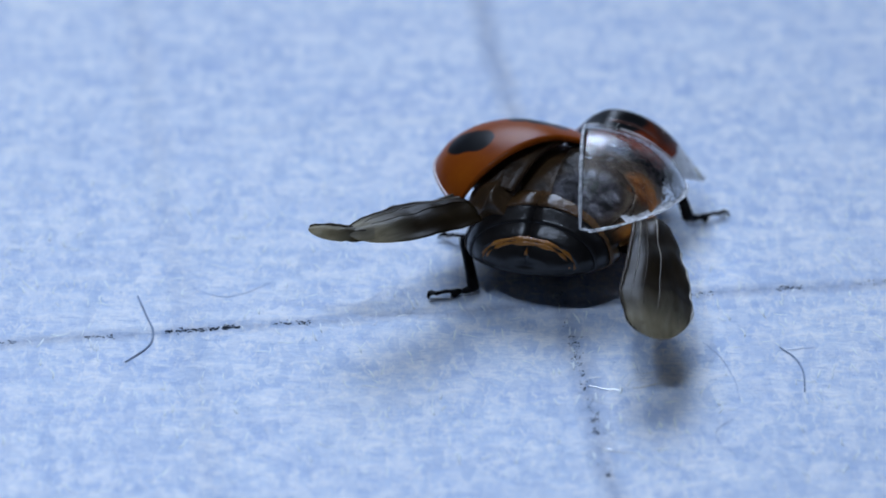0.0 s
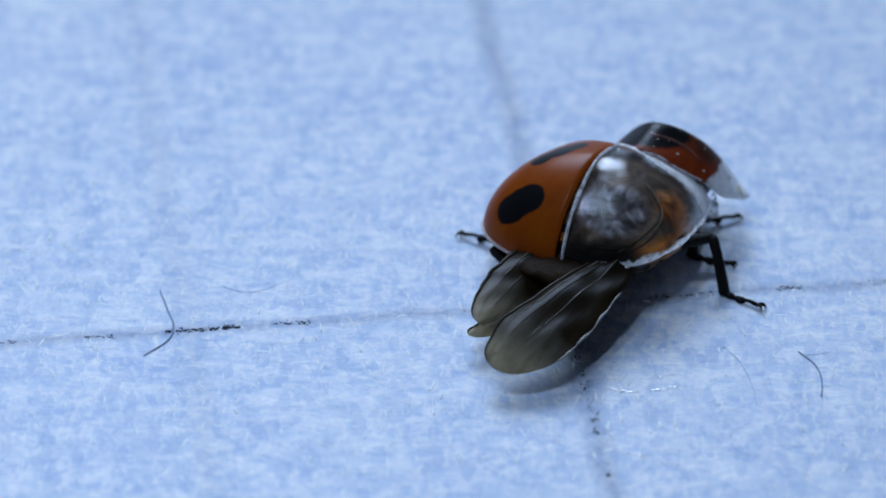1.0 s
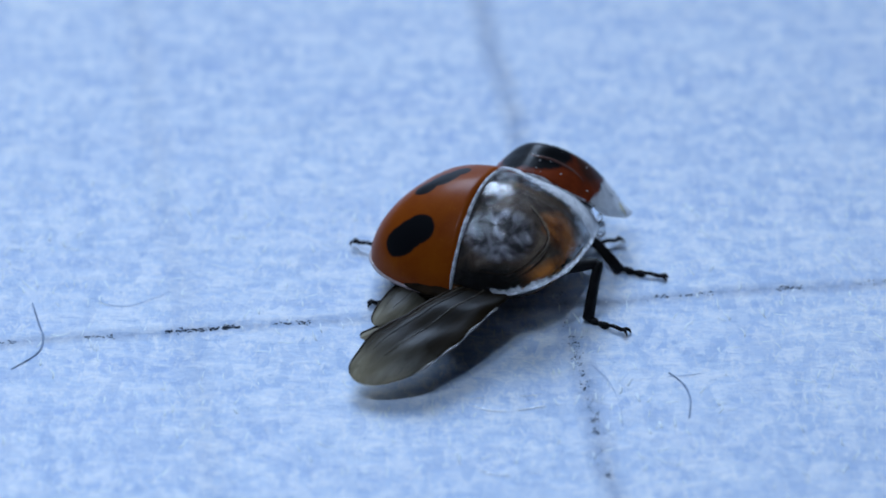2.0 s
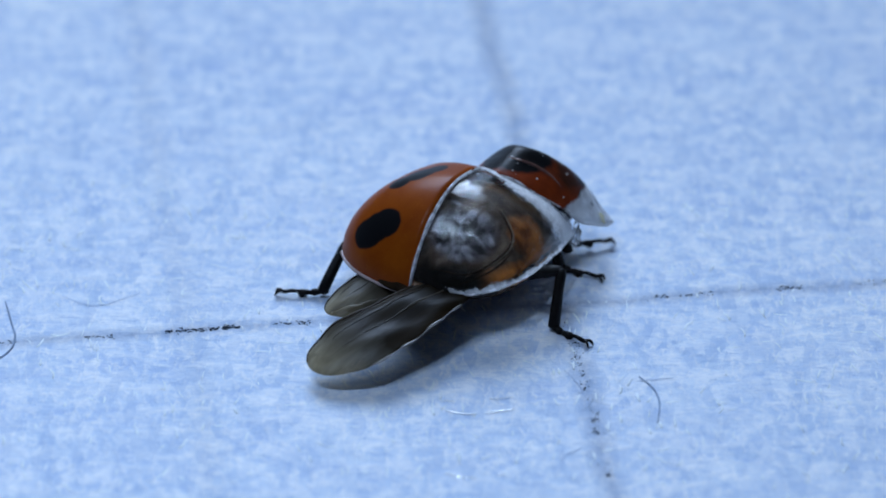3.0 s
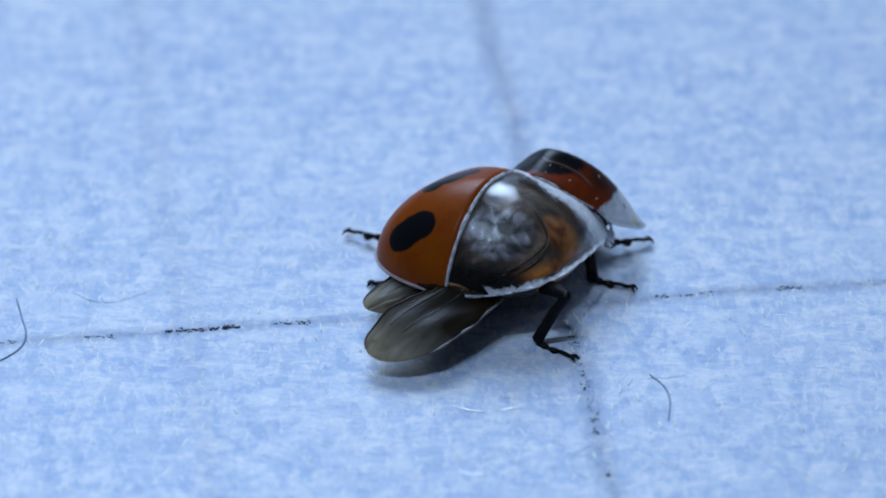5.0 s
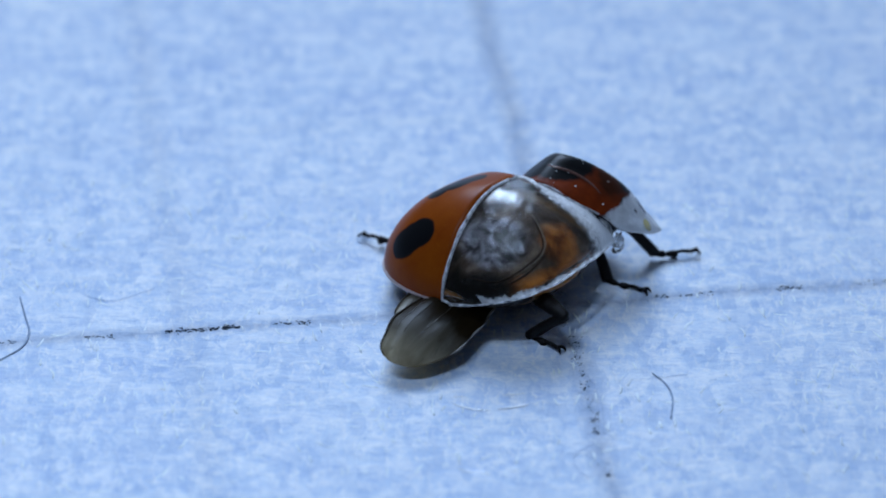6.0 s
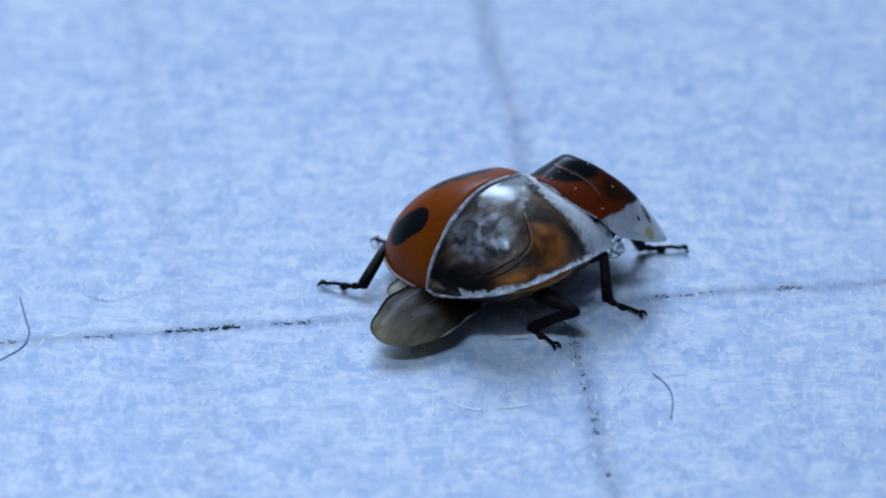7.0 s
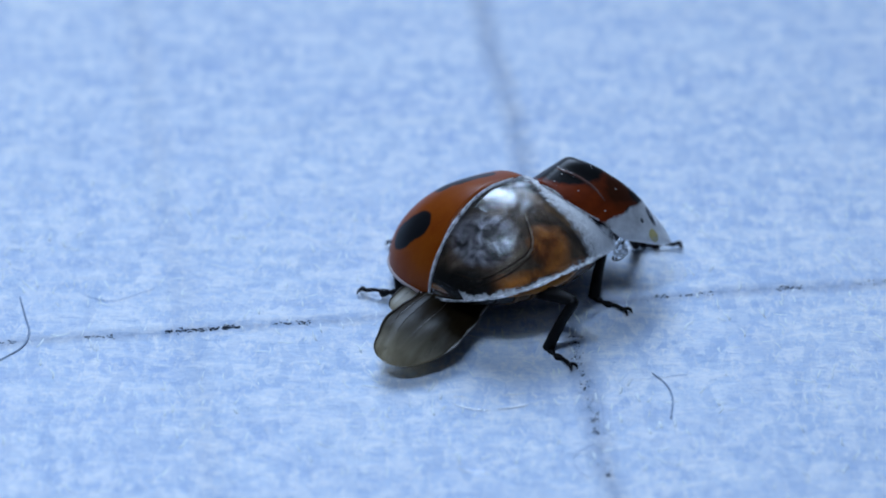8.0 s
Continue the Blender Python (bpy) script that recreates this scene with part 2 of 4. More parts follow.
def membrane_material(reach):
    """Hind wing: brown at the root, thin tan film towards the tip, with fine lengthwise pleats; the film's colour is
    lightened to imitate its sheen.
    """
    m = Mat("wing_membrane")
    xyz = m.split()
    along = m.math("DIVIDE", xyz[0], -MM)
    n = m.noise(0.6, 4, 0.6, (0.35, 1.3, 1), 0.6)
    streak = m.noise(1.3, 4, 0.55, (0.16, 1.3, 1), 0.5)
    fine = m.noise(4.0, 4, 0.6, (0.12, 1.2, 1), 0.4)
    away = m.math("ADD", along, m.math("MULTIPLY", m.math("SUBTRACT", n, 0.5), 1.6))
    # tan film, its lighter stops standing in for silvery sheen
    film = m.ramp(streak, (0.30, (0.22, 0.19, 0.125)), (0.50, (0.38, 0.345, 0.26)), (0.70, (0.58, 0.55, 0.46)))
    film = m.mix(m.ramp(fine, (0.56, 0.0), (0.76, 0.5)), film, (0.075, 0.057, 0.034))
    root = m.ramp(n, (0.3, (0.010, 0.006, 0.002)), (0.7, (0.042, 0.026, 0.010)))
    root = m.mix(m.ramp(streak, (0.58, 0.0), (0.76, 0.35)), root, (0.045, 0.031, 0.015))
    inner = m.ramp(m.math("DIVIDE", away, reach), (0.10, 0.0), (0.26, 0.66), (0.42, 1.0))
    skin = m.mix(inner, film, root)
    m.link(m.math("MULTIPLY", m.math("SUBTRACT", 1.0, inner), 0.22), m.b.inputs["Coat Weight"])
    m.colour(skin)
    m.set(Roughness=0.40, Specular_IOR_Level=0.2, Coat_Roughness=0.26)
    m.bump(m.math("ADD", streak, m.math("MULTIPLY", fine, 0.5)), 0.22, 0.10)
    tr = m.node("BsdfTransparent", Color=(0.70, 0.60, 0.42, 1))
    trl, both, mix = m.node("BsdfTranslucent"), m.node("MixShader"), m.node("MixShader")
    m.link(m.mix(1.0, skin, (1.6, 1.5, 1.3), "MULTIPLY"), trl.inputs["Color"])
    both.inputs[0].default_value = 0.45
    m.link(m.b.outputs[0], both.inputs[1])
    m.link(trl.outputs[0], both.inputs[2])
    m.link(m.ramp(m.math("DIVIDE", away, reach), (0.0, 0.50), (0.10, 0.74), (0.34, 0.97)), mix.inputs[0])
    m.link(tr.outputs[0], mix.inputs[1])
    m.link(both.outputs[0], mix.inputs[2])
    m.link(mix.outputs[0], m.out.inputs[0])
    return m.m


PAPER, ELYTRON, PRONOTUM = paper_material(), elytron_material(), pronotum_material()
BACK = plain("wing_base", (0.07, 0.037, 0.014), 0.36, 0.6, 0.9, 0.12)
DARK = plain("dark_membrane", (0.020, 0.011, 0.005), 0.6, 0.7, 1.1, 0.10, Specular_IOR_Level=0.05)
FOLD = plain("pale_fold", (0.10, 0.075, 0.05), 0.3, 0.8, 2.0, 0.05)
BROWN = plain("brown_plate", (0.085, 0.042, 0.016), 0.25, 0.7, 1.2, 0.06)
UNDER, RESIN, MEMBRANE, PALE_MEMBRANE = under_material(), resin_material(), membrane_material(4.4), membrane_material(4.6)
FROST_EDGE = frost_material(0.05, 0.85)
MARGIN = margin_material()
BLACK = plain("black_chitin", (0.012, 0.010, 0.009), 0.28, 0.5, 1.5, 0.03)
LEG = plain("leg_chitin", (0.006, 0.005, 0.005), 0.5, 0.6, 3.0, 0.02, Specular_IOR_Level=0.14)
AMBER = plain("amber_margin", (0.33, 0.125, 0.018), 0.3, 0.5, 1.5, 0.05)
VEIN = plain("wing_vein", (0.03, 0.018, 0.008), 0.5, 0.4, Specular_IOR_Level=0.15)
EDGE_GLINT = plain("wing_edge_glint", (0.27, 0.25, 0.22), 0.3, 0.8, 1.2)
PALE_VEIN = plain("pale_vein", (0.10, 0.078, 0.05), 0.4, 0.8, 1.5)
LINT = plain("lint", (0.26, 0.34, 0.48), 0.7, 0.3)
# glossy near-white that imitates glints of light on the paper
WHITE_GLINT = plain("white_glint", (0.95, 0.97, 0.99), 0.3, 0.03, Coat_Weight=1.0, Coat_Roughness=0.12, Coat_IOR=1.8)
PALE_LINT = plain("pale_lint", (0.50, 0.61, 0.78), 0.7, 0.2)
PALE = plain("pale_margin", (0.52, 0.40, 0.38), 0.3, 0.2)
GRAPHITE = plain("graphite", (0.018, 0.028, 0.048), 0.7, 0.6, 6.0, Specular_IOR_Level=0.1)
RIDGE = plain("pale_ridge", (0.15, 0.075, 0.06), 0.2, 0.5, 2.0, 0.05)
WHITE_SPECKS = plain("white_specks", (0.8, 0.8, 0.78), 0.7, 0.1)
FIBRE = plain("paper_fibre", (0.84, 0.91, 0.98), 0.6, 0.10, 1.0)


# ---- building helpers (all shapes are given in millimetres) ----
def mesh_of(name, verts, faces, material, smooth=True):
    me = bpy.data.meshes.new(name)
    me.from_pydata([(x * MM, y * MM, z * MM) for x, y, z in verts], [], faces)
    me.materials.append(material)
    me.update()
    bm = bmesh.new()
    bm.from_mesh(me)
    bmesh.ops.recalc_face_normals(bm, faces=bm.faces)
    bm.to_mesh(me)
    bm.free()
    if smooth:
        me.polygons.foreach_set("use_smooth", [True] * len(me.polygons))
    return me


def part(name, me, parent=None, label=""):
    ob = new(name, me)
    ob.parent = parent
    return tagged(ob, label)


def shell(rows, thick):
    """A thin solid from a grid of points: the outer skin, the inner skin and the rim between."""
    g = np.array(rows, float)
    du, dv = np.gradient(g, axis=0), np.gradient(g, axis=1)
    n = np.cross(du, dv)
    n /= np.linalg.norm(n, axis=2, keepdims=True) + 1e-9
    if n[..., 2].mean() < 0:
        n = -n
    inner = g - n * thick
    a, b = g.shape[:2]
    verts = [tuple(p) for p in g.reshape(-1, 3)] + [tuple(p) for p in inner.reshape(-1, 3)]
    o, faces = a * b, []
    for i in range(a - 1):
        for j in range(b - 1):
            q = (i * b + j, i * b + j + 1, (i + 1) * b + j + 1, (i + 1) * b + j)
            faces += [q, tuple(o + k for k in reversed(q))]
    for i in range(a - 1):
        for j in (0, b - 1):
            k, l = i * b + j, (i + 1) * b + j
            faces.append((k, l, o + l, o + k))
    for j in range(b - 1):
        for i in (0, a - 1):
            k, l = i * b + j, i * b + j + 1
            faces.append((k, l, o + l, o + k))
    return verts, faces


def tube(points, radii, sides=8, flat=1.0):
    """A closed tapered tube along points."""
    pts = [Vector(p) for p in points]
    if isinstance(radii, (int, float)):
        radii = [radii] * len(pts)
    verts, faces = [], []
    for i, p in enumerate(pts):
        d = (pts[min(i + 1, len(pts) - 1)] - pts[max(i - 1, 0)]).normalized()
        side = d.cross(Vector((0, 0, 1)))
        side = side.normalized() if side.length > 0.05 else Vector((0, 1, 0))
        up = side.cross(d).normalized()
        for k in range(sides):
            a = 2 * math.pi * k / sides
            verts.append(tuple(p + side * math.cos(a) * radii[i] + up * math.sin(a) * radii[i] * flat))
    for i in range(len(pts) - 1):
        for k in range(sides):
            l = (k + 1) % sides
            faces.append((i * sides + k, i * sides + l, (i + 1) * sides + l, (i + 1) * sides + k))
    faces += [tuple(range(sides)), tuple(range((len(pts) - 1) * sides, len(pts) * sides))]
    return verts, faces


def join(*pieces):
    verts, faces = [], []
    for v, f in pieces:
        o = len(verts)
        verts += v
        faces += [tuple(k + o for k in q) for q in f]
    return verts, faces


def ellipsoid(centre, radii, nu=24, nv=14):
    verts, faces = [], []
    for i in range(nv + 1):
        b = math.pi * (0.01 + 0.98 * i / nv)
        for k in range(nu):
            a = 2 * math.pi * k / nu
            verts.append((centre[0] + radii[0] * math.cos(b), centre[1] + radii[1] * math.sin(b) * math.cos(a), centre[2] + radii[2] * math.sin(b) * math.sin(a)))
    for i in range(nv):
        for k in range(nu):
            l = (k + 1) % nu
            faces.append((i * nu + k, i * nu + l, (i + 1) * nu + l, (i + 1) * nu + k))
    faces += [tuple(range(nu)), tuple(range(nv * nu, (nv + 1) * nu))]
    return verts, faces


def bow(points, n=6):
    """Points on a smooth line through the given ones."""
    p = [Vector(q) for q in points]
    p = [2 * p[0] - p[1], *p, 2 * p[-1] - p[-2]]
    out = []
    for i in range(1, len(p) - 2):
        for k in range(n):
            t = k / n
            a, b, c, d = p[i - 1 : i + 3]
            out.append(0.5 * (2 * b + (c - a) * t + (2 * a - 5 * b + 4 * c - d) * t * t + (3 * b - a - 3 * c + d) * t ** 3))
    return out + [p[-2]]


# ---- the paper ----
def make_paper():
    n, half = 110, 240.0
    ax = [half * math.copysign(abs(k) ** 2.2, k) for k in np.linspace(-1, 1, n)]
    g = [[(x, y, -0.015 + 0.012 * noise.noise((x * 0.3, y * 0.3, 0))) for y in ax] for x in ax]
    verts, faces = shell(g, 0.25)
    return tagged(new("paper_ground", mesh_of("paper_ground", verts, faces, PAPER)), "bluish white fibrous paper ruled with faint pencil lines", "paper", kind="structure")


paper = make_paper()


def fibres(count, x0, x1, y0, y1, length, radius, seed, material, name, label):
    """Short loose fibres that lie half sunk in the face of the paper."""
    r = np.random.default_rng(seed)
    pieces = []
    for _ in range(count):
        x, y, a = r.uniform(x0, x1), r.uniform(y0, y1), r.normal(1.62, 0.30) if r.random() < 0.85 else r.normal(0.0, 0.4)
        l, c = r.uniform(0.4, 1.0) * length, r.normal(0, 0.25)
        pts = [(x + l * s * math.cos(a + c * s), y + l * s * math.sin(a + c * s)) for s in (-0.5, -0.17, 0.17, 0.5)]
        pts = [(u, v, -0.0152 + 0.012 * noise.noise((u * 0.3, v * 0.3, 0))) for u, v in pts]
        rad = radius * r.uniform(0.6, 1.3)
        pieces.append(tube(pts, [rad * 0.3, rad, rad, rad * 0.3], 6, 0.035))
    ob = part(name, mesh_of(name, *join(*pieces), material), paper, label)
    return tagged(ob, kind="stuff")


fibres(900, -14, 14, -13, 4, 0.60, 0.030, 7, FIBRE, "paper_fibres", "fine white fibres in the paper's face")


def pencil_flecks():
    """Dark grains of pencil left along the two ruled lines: (along, from, to, count, size)."""
    r = np.random.default_rng(11)
    u, v = Vector((math.cos(radians(7.4)), math.sin(radians(7.4)))), Vector((-math.sin(radians(7.4)), math.cos(radians(7.4))))
    runs = (("h", -12.9, -12.2, 9, 0.07), ("h", -10.3, -9.5, 9, 0.06), ("h", -8.1, -6.6, 30, 0.08), ("h", -6.5, -6.0, 14, 0.10), ("h", -5.1, -4.1, 16, 0.07),
            ("h", 5.2, 7.2, 14, 0.06), ("h", 8.9, 9.7, 16, 0.08), ("h", 11.0, 12.6, 8, 0.06), ("v", -4.6, -2.6, 8, 0.05), ("v", -6.4, -4.8, 22, 0.07),
            ("v", -8.9, -6.6, 14, 0.09), ("v", -9.8, -8.9, 12, 0.08), ("v", -11.8, -11.0, 7, 0.10))
    pieces = []
    for way, a, b, count, full in runs:
        for _ in range(int(count * 2.2)):
            s, off = r.uniform(a, b), r.normal(0, 0.06 if way == "h" else 0.09)
            p = u * s + v * (-3.25 + off) if way == "h" else v * s + u * (2.92 + off)
            size = full * r.uniform(0.12, 0.50)
            w, l, t = size * r.uniform(0.3, 0.7), size * r.uniform(0.6, 2.2) * (1 if way == "h" else 0.6), r.normal(0.13, 0.3)
            ring = []
            for k in range(9):
                q, e = 2 * math.pi * k / 9, r.uniform(0.7, 1.2)
                dx, dy = l * e * math.cos(q), w * e * math.sin(q)
                ring.append((p.x + dx * math.cos(t) - dy * math.sin(t), p.y + dx * math.sin(t) + dy * math.cos(t)))
            verts = [(x, y, -0.003) for x, y in ring] + [(x, y, -0.030) for x, y in ring]
            faces = [tuple(range(9)), tuple(range(17, 8, -1))] + [(k, (k + 1) % 9, 9 + (k + 1) % 9, 9 + k) for k in range(9)]
            pieces.append((verts, faces))
    ob = part("pencil_flecks", mesh_of("pencil_flecks", *join(*pieces), GRAPHITE, False), paper, "dark graphite flecks along the ruled lines")
    return tagged(ob, kind="stuff")


pencil_flecks()


# ---- lint, and white strips standing in for glints, that slide along with the ladybird ----
def lint(points, radius, material, label, flat=0.5):
    pts = bow([(x, y, 0.35 * z - 0.014) for x, y, z in points])
    n = len(pts)
    radii = [radius * (0.45 + 0.55 * math.sin(math.pi * (0.15 + 0.7 * i / (n - 1)))) for i in range(n)]
    return tagged(new("lint_and_glint", mesh_of("lint_and_glint", *tube(pts, radii, 8, flat), material)), label, "lint", "lint on the paper")


LINTS_AND_GLINTS = [
    lint(((-11.72, -2.48, 0.06), (-11.50, -3.53, 0.04), (-11.35, -4.30, 0.05), (-11.50, -5.05, 0.05), (-12.15, -5.80, 0.04)), 0.030, LINT, "bent grey lint hair lying on the paper"),
    lint(((5.68, -6.35, 0.05), (6.05, -6.95, 0.05), (6.18, -7.65, 0.05), (6.10, -8.60, 0.04)), 0.026, LINT, "curved grey lint hair lying on the paper"),
    lint(((5.62, -6.55, 0.04), (6.10, -6.50, 0.04), (6.65, -6.40, 0.05)), 0.010, PALE_LINT, "short pale lint hair beside a curved one"),
    lint(((-10.2, -2.15, 0.05), (-9.6, -2.60, 0.04), (-9.0, -2.65, 0.04), (-8.0, -2.05, 0.05)), 0.010, PALE_LINT, "pale wavy lint hair lying on the paper"),
    lint(((4.05, -9.75, 0.04), (3.50, -10.3, 0.05), (3.55, -11.0, 0.04), (3.9, -11.4, 0.04)), 0.010, PALE_LINT, "pale looped lint hair lying on the paper"),
    lint(((3.6, -5.9, 0.05), (4.05, -6.8, 0.05), (4.28, -8.0, 0.04), (4.3, -8.9, 0.04)), 0.010, PALE_LINT, "pale long lint hair lying on the paper"),
    lint(((1.68, -6.80, 0.05), (1.72, -7.3, 0.06), (1.85, -7.65, 0.04)), 0.010, PALE_LINT, "short pale lint hair lying on the paper"),
    # white strips shaped like the curved glints of light beside the ladybird
    lint(((0.30, -7.87, 0.03), (0.58, -8.01, 0.03), (0.88, -8.12, 0.03), (1.21, -8.15, 0.03)), 0.034, WHITE_GLINT, "long curved white strip standing in for a glint on the paper", 0.2),
    lint(((1.49, -8.09, 0.03), (1.73, -8.06, 0.03), (1.99, -7.98, 0.03), (2.28, -7.90, 0.03)), 0.031, WHITE_GLINT, "long curved white strip standing in for a glint on the paper", 0.2),
    lint(((0.30, -7.52, 0.03), (0.47, -7.49, 0.03), (0.67, -7.52, 0.03)), 0.020, WHITE_GLINT, "short curved white strip standing in for a glint on the paper", 0.2),
    lint(((1.61, -7.40, 0.03), (1.92, -7.40, 0.03), (2.22, -7.32, 0.03)), 0.017, WHITE_GLINT, "short curved white strip standing in for a glint on the paper", 0.2),
    lint(((0.40, -10.92, 0.03), (0.76, -11.11, 0.03), (1.19, -11.19, 0.03)), 0.027, WHITE_GLINT, "long curved white strip standing in for a glint on the paper", 0.2),
    lint(((1.72, -11.08, 0.03), (1.88, -11.05, 0.03), (2.04, -10.98, 0.03)), 0.017, WHITE_GLINT, "short curved white strip standing in for a glint on the paper", 0.2),
]


# ---- the ladybird: x forward, y to its left, z up, millimetres above the film ----
YC, RIM, HIGH, WIDE, TAIL_X = 0.41, 0.95, 2.355, 2.95, -2.71


def swell(x, centre, fore, power):
    """How full the dome is at x, 0 to 1: round in front of the centre, blunter behind it."""
    e, p = ((centre - x) / (centre - TAIL_X), power) if x < centre else ((x - centre) / fore, 2.0)
    return max(0.0, 1 - min(1.0, e) ** p) ** (1 / p)


def dome(x, a, k=1.0):
    """A point of the wing cases' dome at x, a radians down from the ridge to the right (negative y)."""
    e = max(0.0, (-0.58 - x) / 2.13)
    rim = RIM - 0.16 * e * e
    return (x, -WIDE * swell(x, -0.58, 5.22, 2.25) * k * math.sin(a), rim + (RIM + HIGH - rim) * swell(x, -0.20, 4.58, 1.68) * k * math.cos(a))


def front_x(a):
    return 0.955 + 0.52 * abs(math.sin(a)) ** 1.4 + 0.60 * abs(math.sin(a)) ** 5


def elytron_grid(side, wide=1.0, na=22, nx=34, a0=0.012, k=1.0, back=0.998, pull=0.0, a1=math.pi / 2):
    rows, end = [], -0.58 + back * (TAIL_X + 0.58)
    for i in range(na):
        a = a0 + (a1 - a0) * i / (na - 1)
        xf = front_x(a) - pull
        row = []
        for j in range(nx):
            p = dome(xf + (end - xf) * math.sin(0.5 * math.pi * j / (nx - 1)), a, k)
            row.append((p[0], YC + p[1] * side * wide, p[2]))
        rows.append(row)
    return rows


def crumpled(piece, amount):
    verts, faces = piece
    return [tuple(Vector(v) + amount * noise.noise_vector(Vector((v[0] * 1.3, v[1] * 2.2, v[2] * 1.3)))) for v in verts], faces


beetle = tagged(new("ladybird"), "orange ladybird with black spots and one clear wing case", "ladybird")

# wing cases
left_elytron = part("elytron", mesh_of("elytron", *shell(elytron_grid(-1, 1.05), 0.10), ELYTRON), beetle, "glossy orange wing case with black spots")
left_rim = elytron_grid(-1, 1.05)[-1]
part("pale_margin", mesh_of("pale_margin", *tube(left_rim[10:], 0.05, 8), PALE), left_elytron, "pale margin of the wing case")
right_grid = elytron_grid(1, a1=1.325)
right_elytron = part("clear_elytron", mesh_of("clear_elytron", *shell(right_grid, 0.07), RESIN), beetle, "clear cast resin wing case")
right_elytron.visible_shadow = False


def edge_of(grid):
    top, rim = grid[0], grid[-1]
    return [row[0] for row in reversed(grid)], top, rim, [row[-1] for row in grid]


e_front, e_top, e_rim, e_tail = edge_of(right_grid)
edge_rng = np.random.default_rng(3)


def ragged(points, radius):
    n = len(points)
    r = np.interp(np.arange(n), np.arange(0, n + 3, 3), edge_rng.uniform(0.55, 1.25, len(np.arange(0, n + 3, 3))))
    return tube(points, [radius * float(k) for k in r], 7)


part("frosted_edge", mesh_of("frosted_edge", *ragged(e_front, 0.045), FROST_EDGE), right_elytron, "white frosted front edge")
part("frosted_edge", mesh_of("frosted_edge", *ragged(e_top, 0.058), FROST_EDGE), right_elytron, "white frosted seam edge")
part("frosted_edge", mesh_of("frosted_edge", *ragged(e_rim + e_tail[::-1], 0.045), FROST_EDGE), right_elytron, "white frosted lower rim")
def on_dome(x, a, k=1.012):
    p = dome(x, a, k)
    return (p[0], YC + p[1], p[2])


# cloudy margin of the cast
rows = [[on_dome(front_x(a) - (front_x(a) + 2.55) * j / 30, a, 1.008) for j in range(31)] for a in (0.02 + 1.30 * i / 24 for i in range(25))]
part("cloudy_margin", mesh_of("cloudy_margin", *shell(rows, 0.012), MARGIN), right_elytron, "cloudy white granular margin").visible_shadow = False
for c, r in (((2.20, -2.05, 1.32), (0.24, 0.13, 0.20)), ((2.38, -1.96, 1.16), (0.18, 0.12, 0.14)), ((2.06, -2.12, 1.18), (0.24, 0.12, 0.12)), ((2.30, -2.00, 1.55), (0.12, 0.08, 0.14))):
    part("resin_drop", mesh_of("resin_drop", *ellipsoid(c, r, 12, 7), RESIN), right_elytron, "clear drop of resin at the hinge").visible_shadow = False

flap = []
for i in range(12):
    a = 0.92 + 0.40 * i / 11
    out = 0.10 + 0.30 * math.sin(math.pi * min(1.0, 0.15 + 0.75 * i / 11)) ** 2
    flap.append([on_dome(front_x(a) - 0.05 + (out + 0.05) * j / 5, a, 0.985 + 0.01 * math.sin(2.5 * i + j)) for j in range(6)])
part("resin_flap", mesh_of("resin_flap", *shell(flap, 0.05), FROST_EDGE), right_elytron, "clear ragged flap of resin at the shoulder").visible_shadow = False

# what lies under the clear wing case
right_fold = part("folded_wing", mesh_of("folded_wing", *shell(elytron_grid(1, 1.0, 18, 22, 0.0, 0.90, 0.96, 0.72, 1.30), 0.15), UNDER), beetle, "brown folded hind wing under the clear case")

left_back = part("folded_wing", mesh_of("folded_wing", *shell(elytron_grid(-1, 1.0, 18, 22, 0.0, 0.86, 0.74, 0.12), 0.15), BACK), beetle, "brown membranous wing base on the back")

HEART, RING = Vector((-1.4, -0.6, 2.2)), [Vector(p) for p in ((-2.44, -0.10, 1.66), (-2.18, -1.20, 1.68), (-1.55, -1.80, 1.99), (-0.78, -1.89, 2.35), (-0.32, -1.08, 2.97), (-0.42, -0.35, 3.20))]
for size, first, last, thick, material in ((1.0, 0, 5, 0.030, DARK), (1.07, 1, 5, 0.018, FOLD), (1.30, 1, 4, 0.020, DARK)):
    line = []
    for q in bow([HEART + (p - HEART) * size for p in RING[first:last]], 6):
        # back onto the folded wing's own dome
        d = q - Vector((-0.4, YC, RIM))
        x = max(TAIL_X + 0.12, min(0.6, q.x))
        a = math.atan2(-d.y / (WIDE * max(0.05, swell(x, -0.58, 5.22, 2.25))), d.z / (HIGH * max(0.05, swell(x, -0.20, 4.58, 1.68))))
        line.append(on_dome(x, max(0.10, min(1.28, a)), 0.905))
    n = len(line)
    part("wing_fold", mesh_of("wing_fold", *tube(line, [0.005 + thick * math.sin(math.pi * i / (n - 1)) for i in range(n)], 8), material), right_fold, "curved brown fold")

wing_hinge = part("wing_hinge", mesh_of("wing_hinge", *crumpled(ellipsoid((-0.60, 1.45, 1.60), (1.3, 0.75, 0.60), 40, 24), 0.25), BACK), beetle, "brown fleshy wing base")
part("back_plate", mesh_of("back_plate", *shell(elytron_grid(-1, 1.0, 26, 20, -1.15, 0.86, 0.72, 0.15, 1.2), 0.1), BACK), beetle, "brown membranous back under the wing cases")


scutellum = [[on_dome(0.95 - 0.75 * j / 8, (-0.22 + 0.44 * i / 10) * (1 - 0.85 * j / 8), 0.93) for j in range(9)] for i in range(11)]
part("scutellum", mesh_of("scutellum", *shell(scutellum, 0.08), BLACK), beetle, "small black triangle between the wing bases")


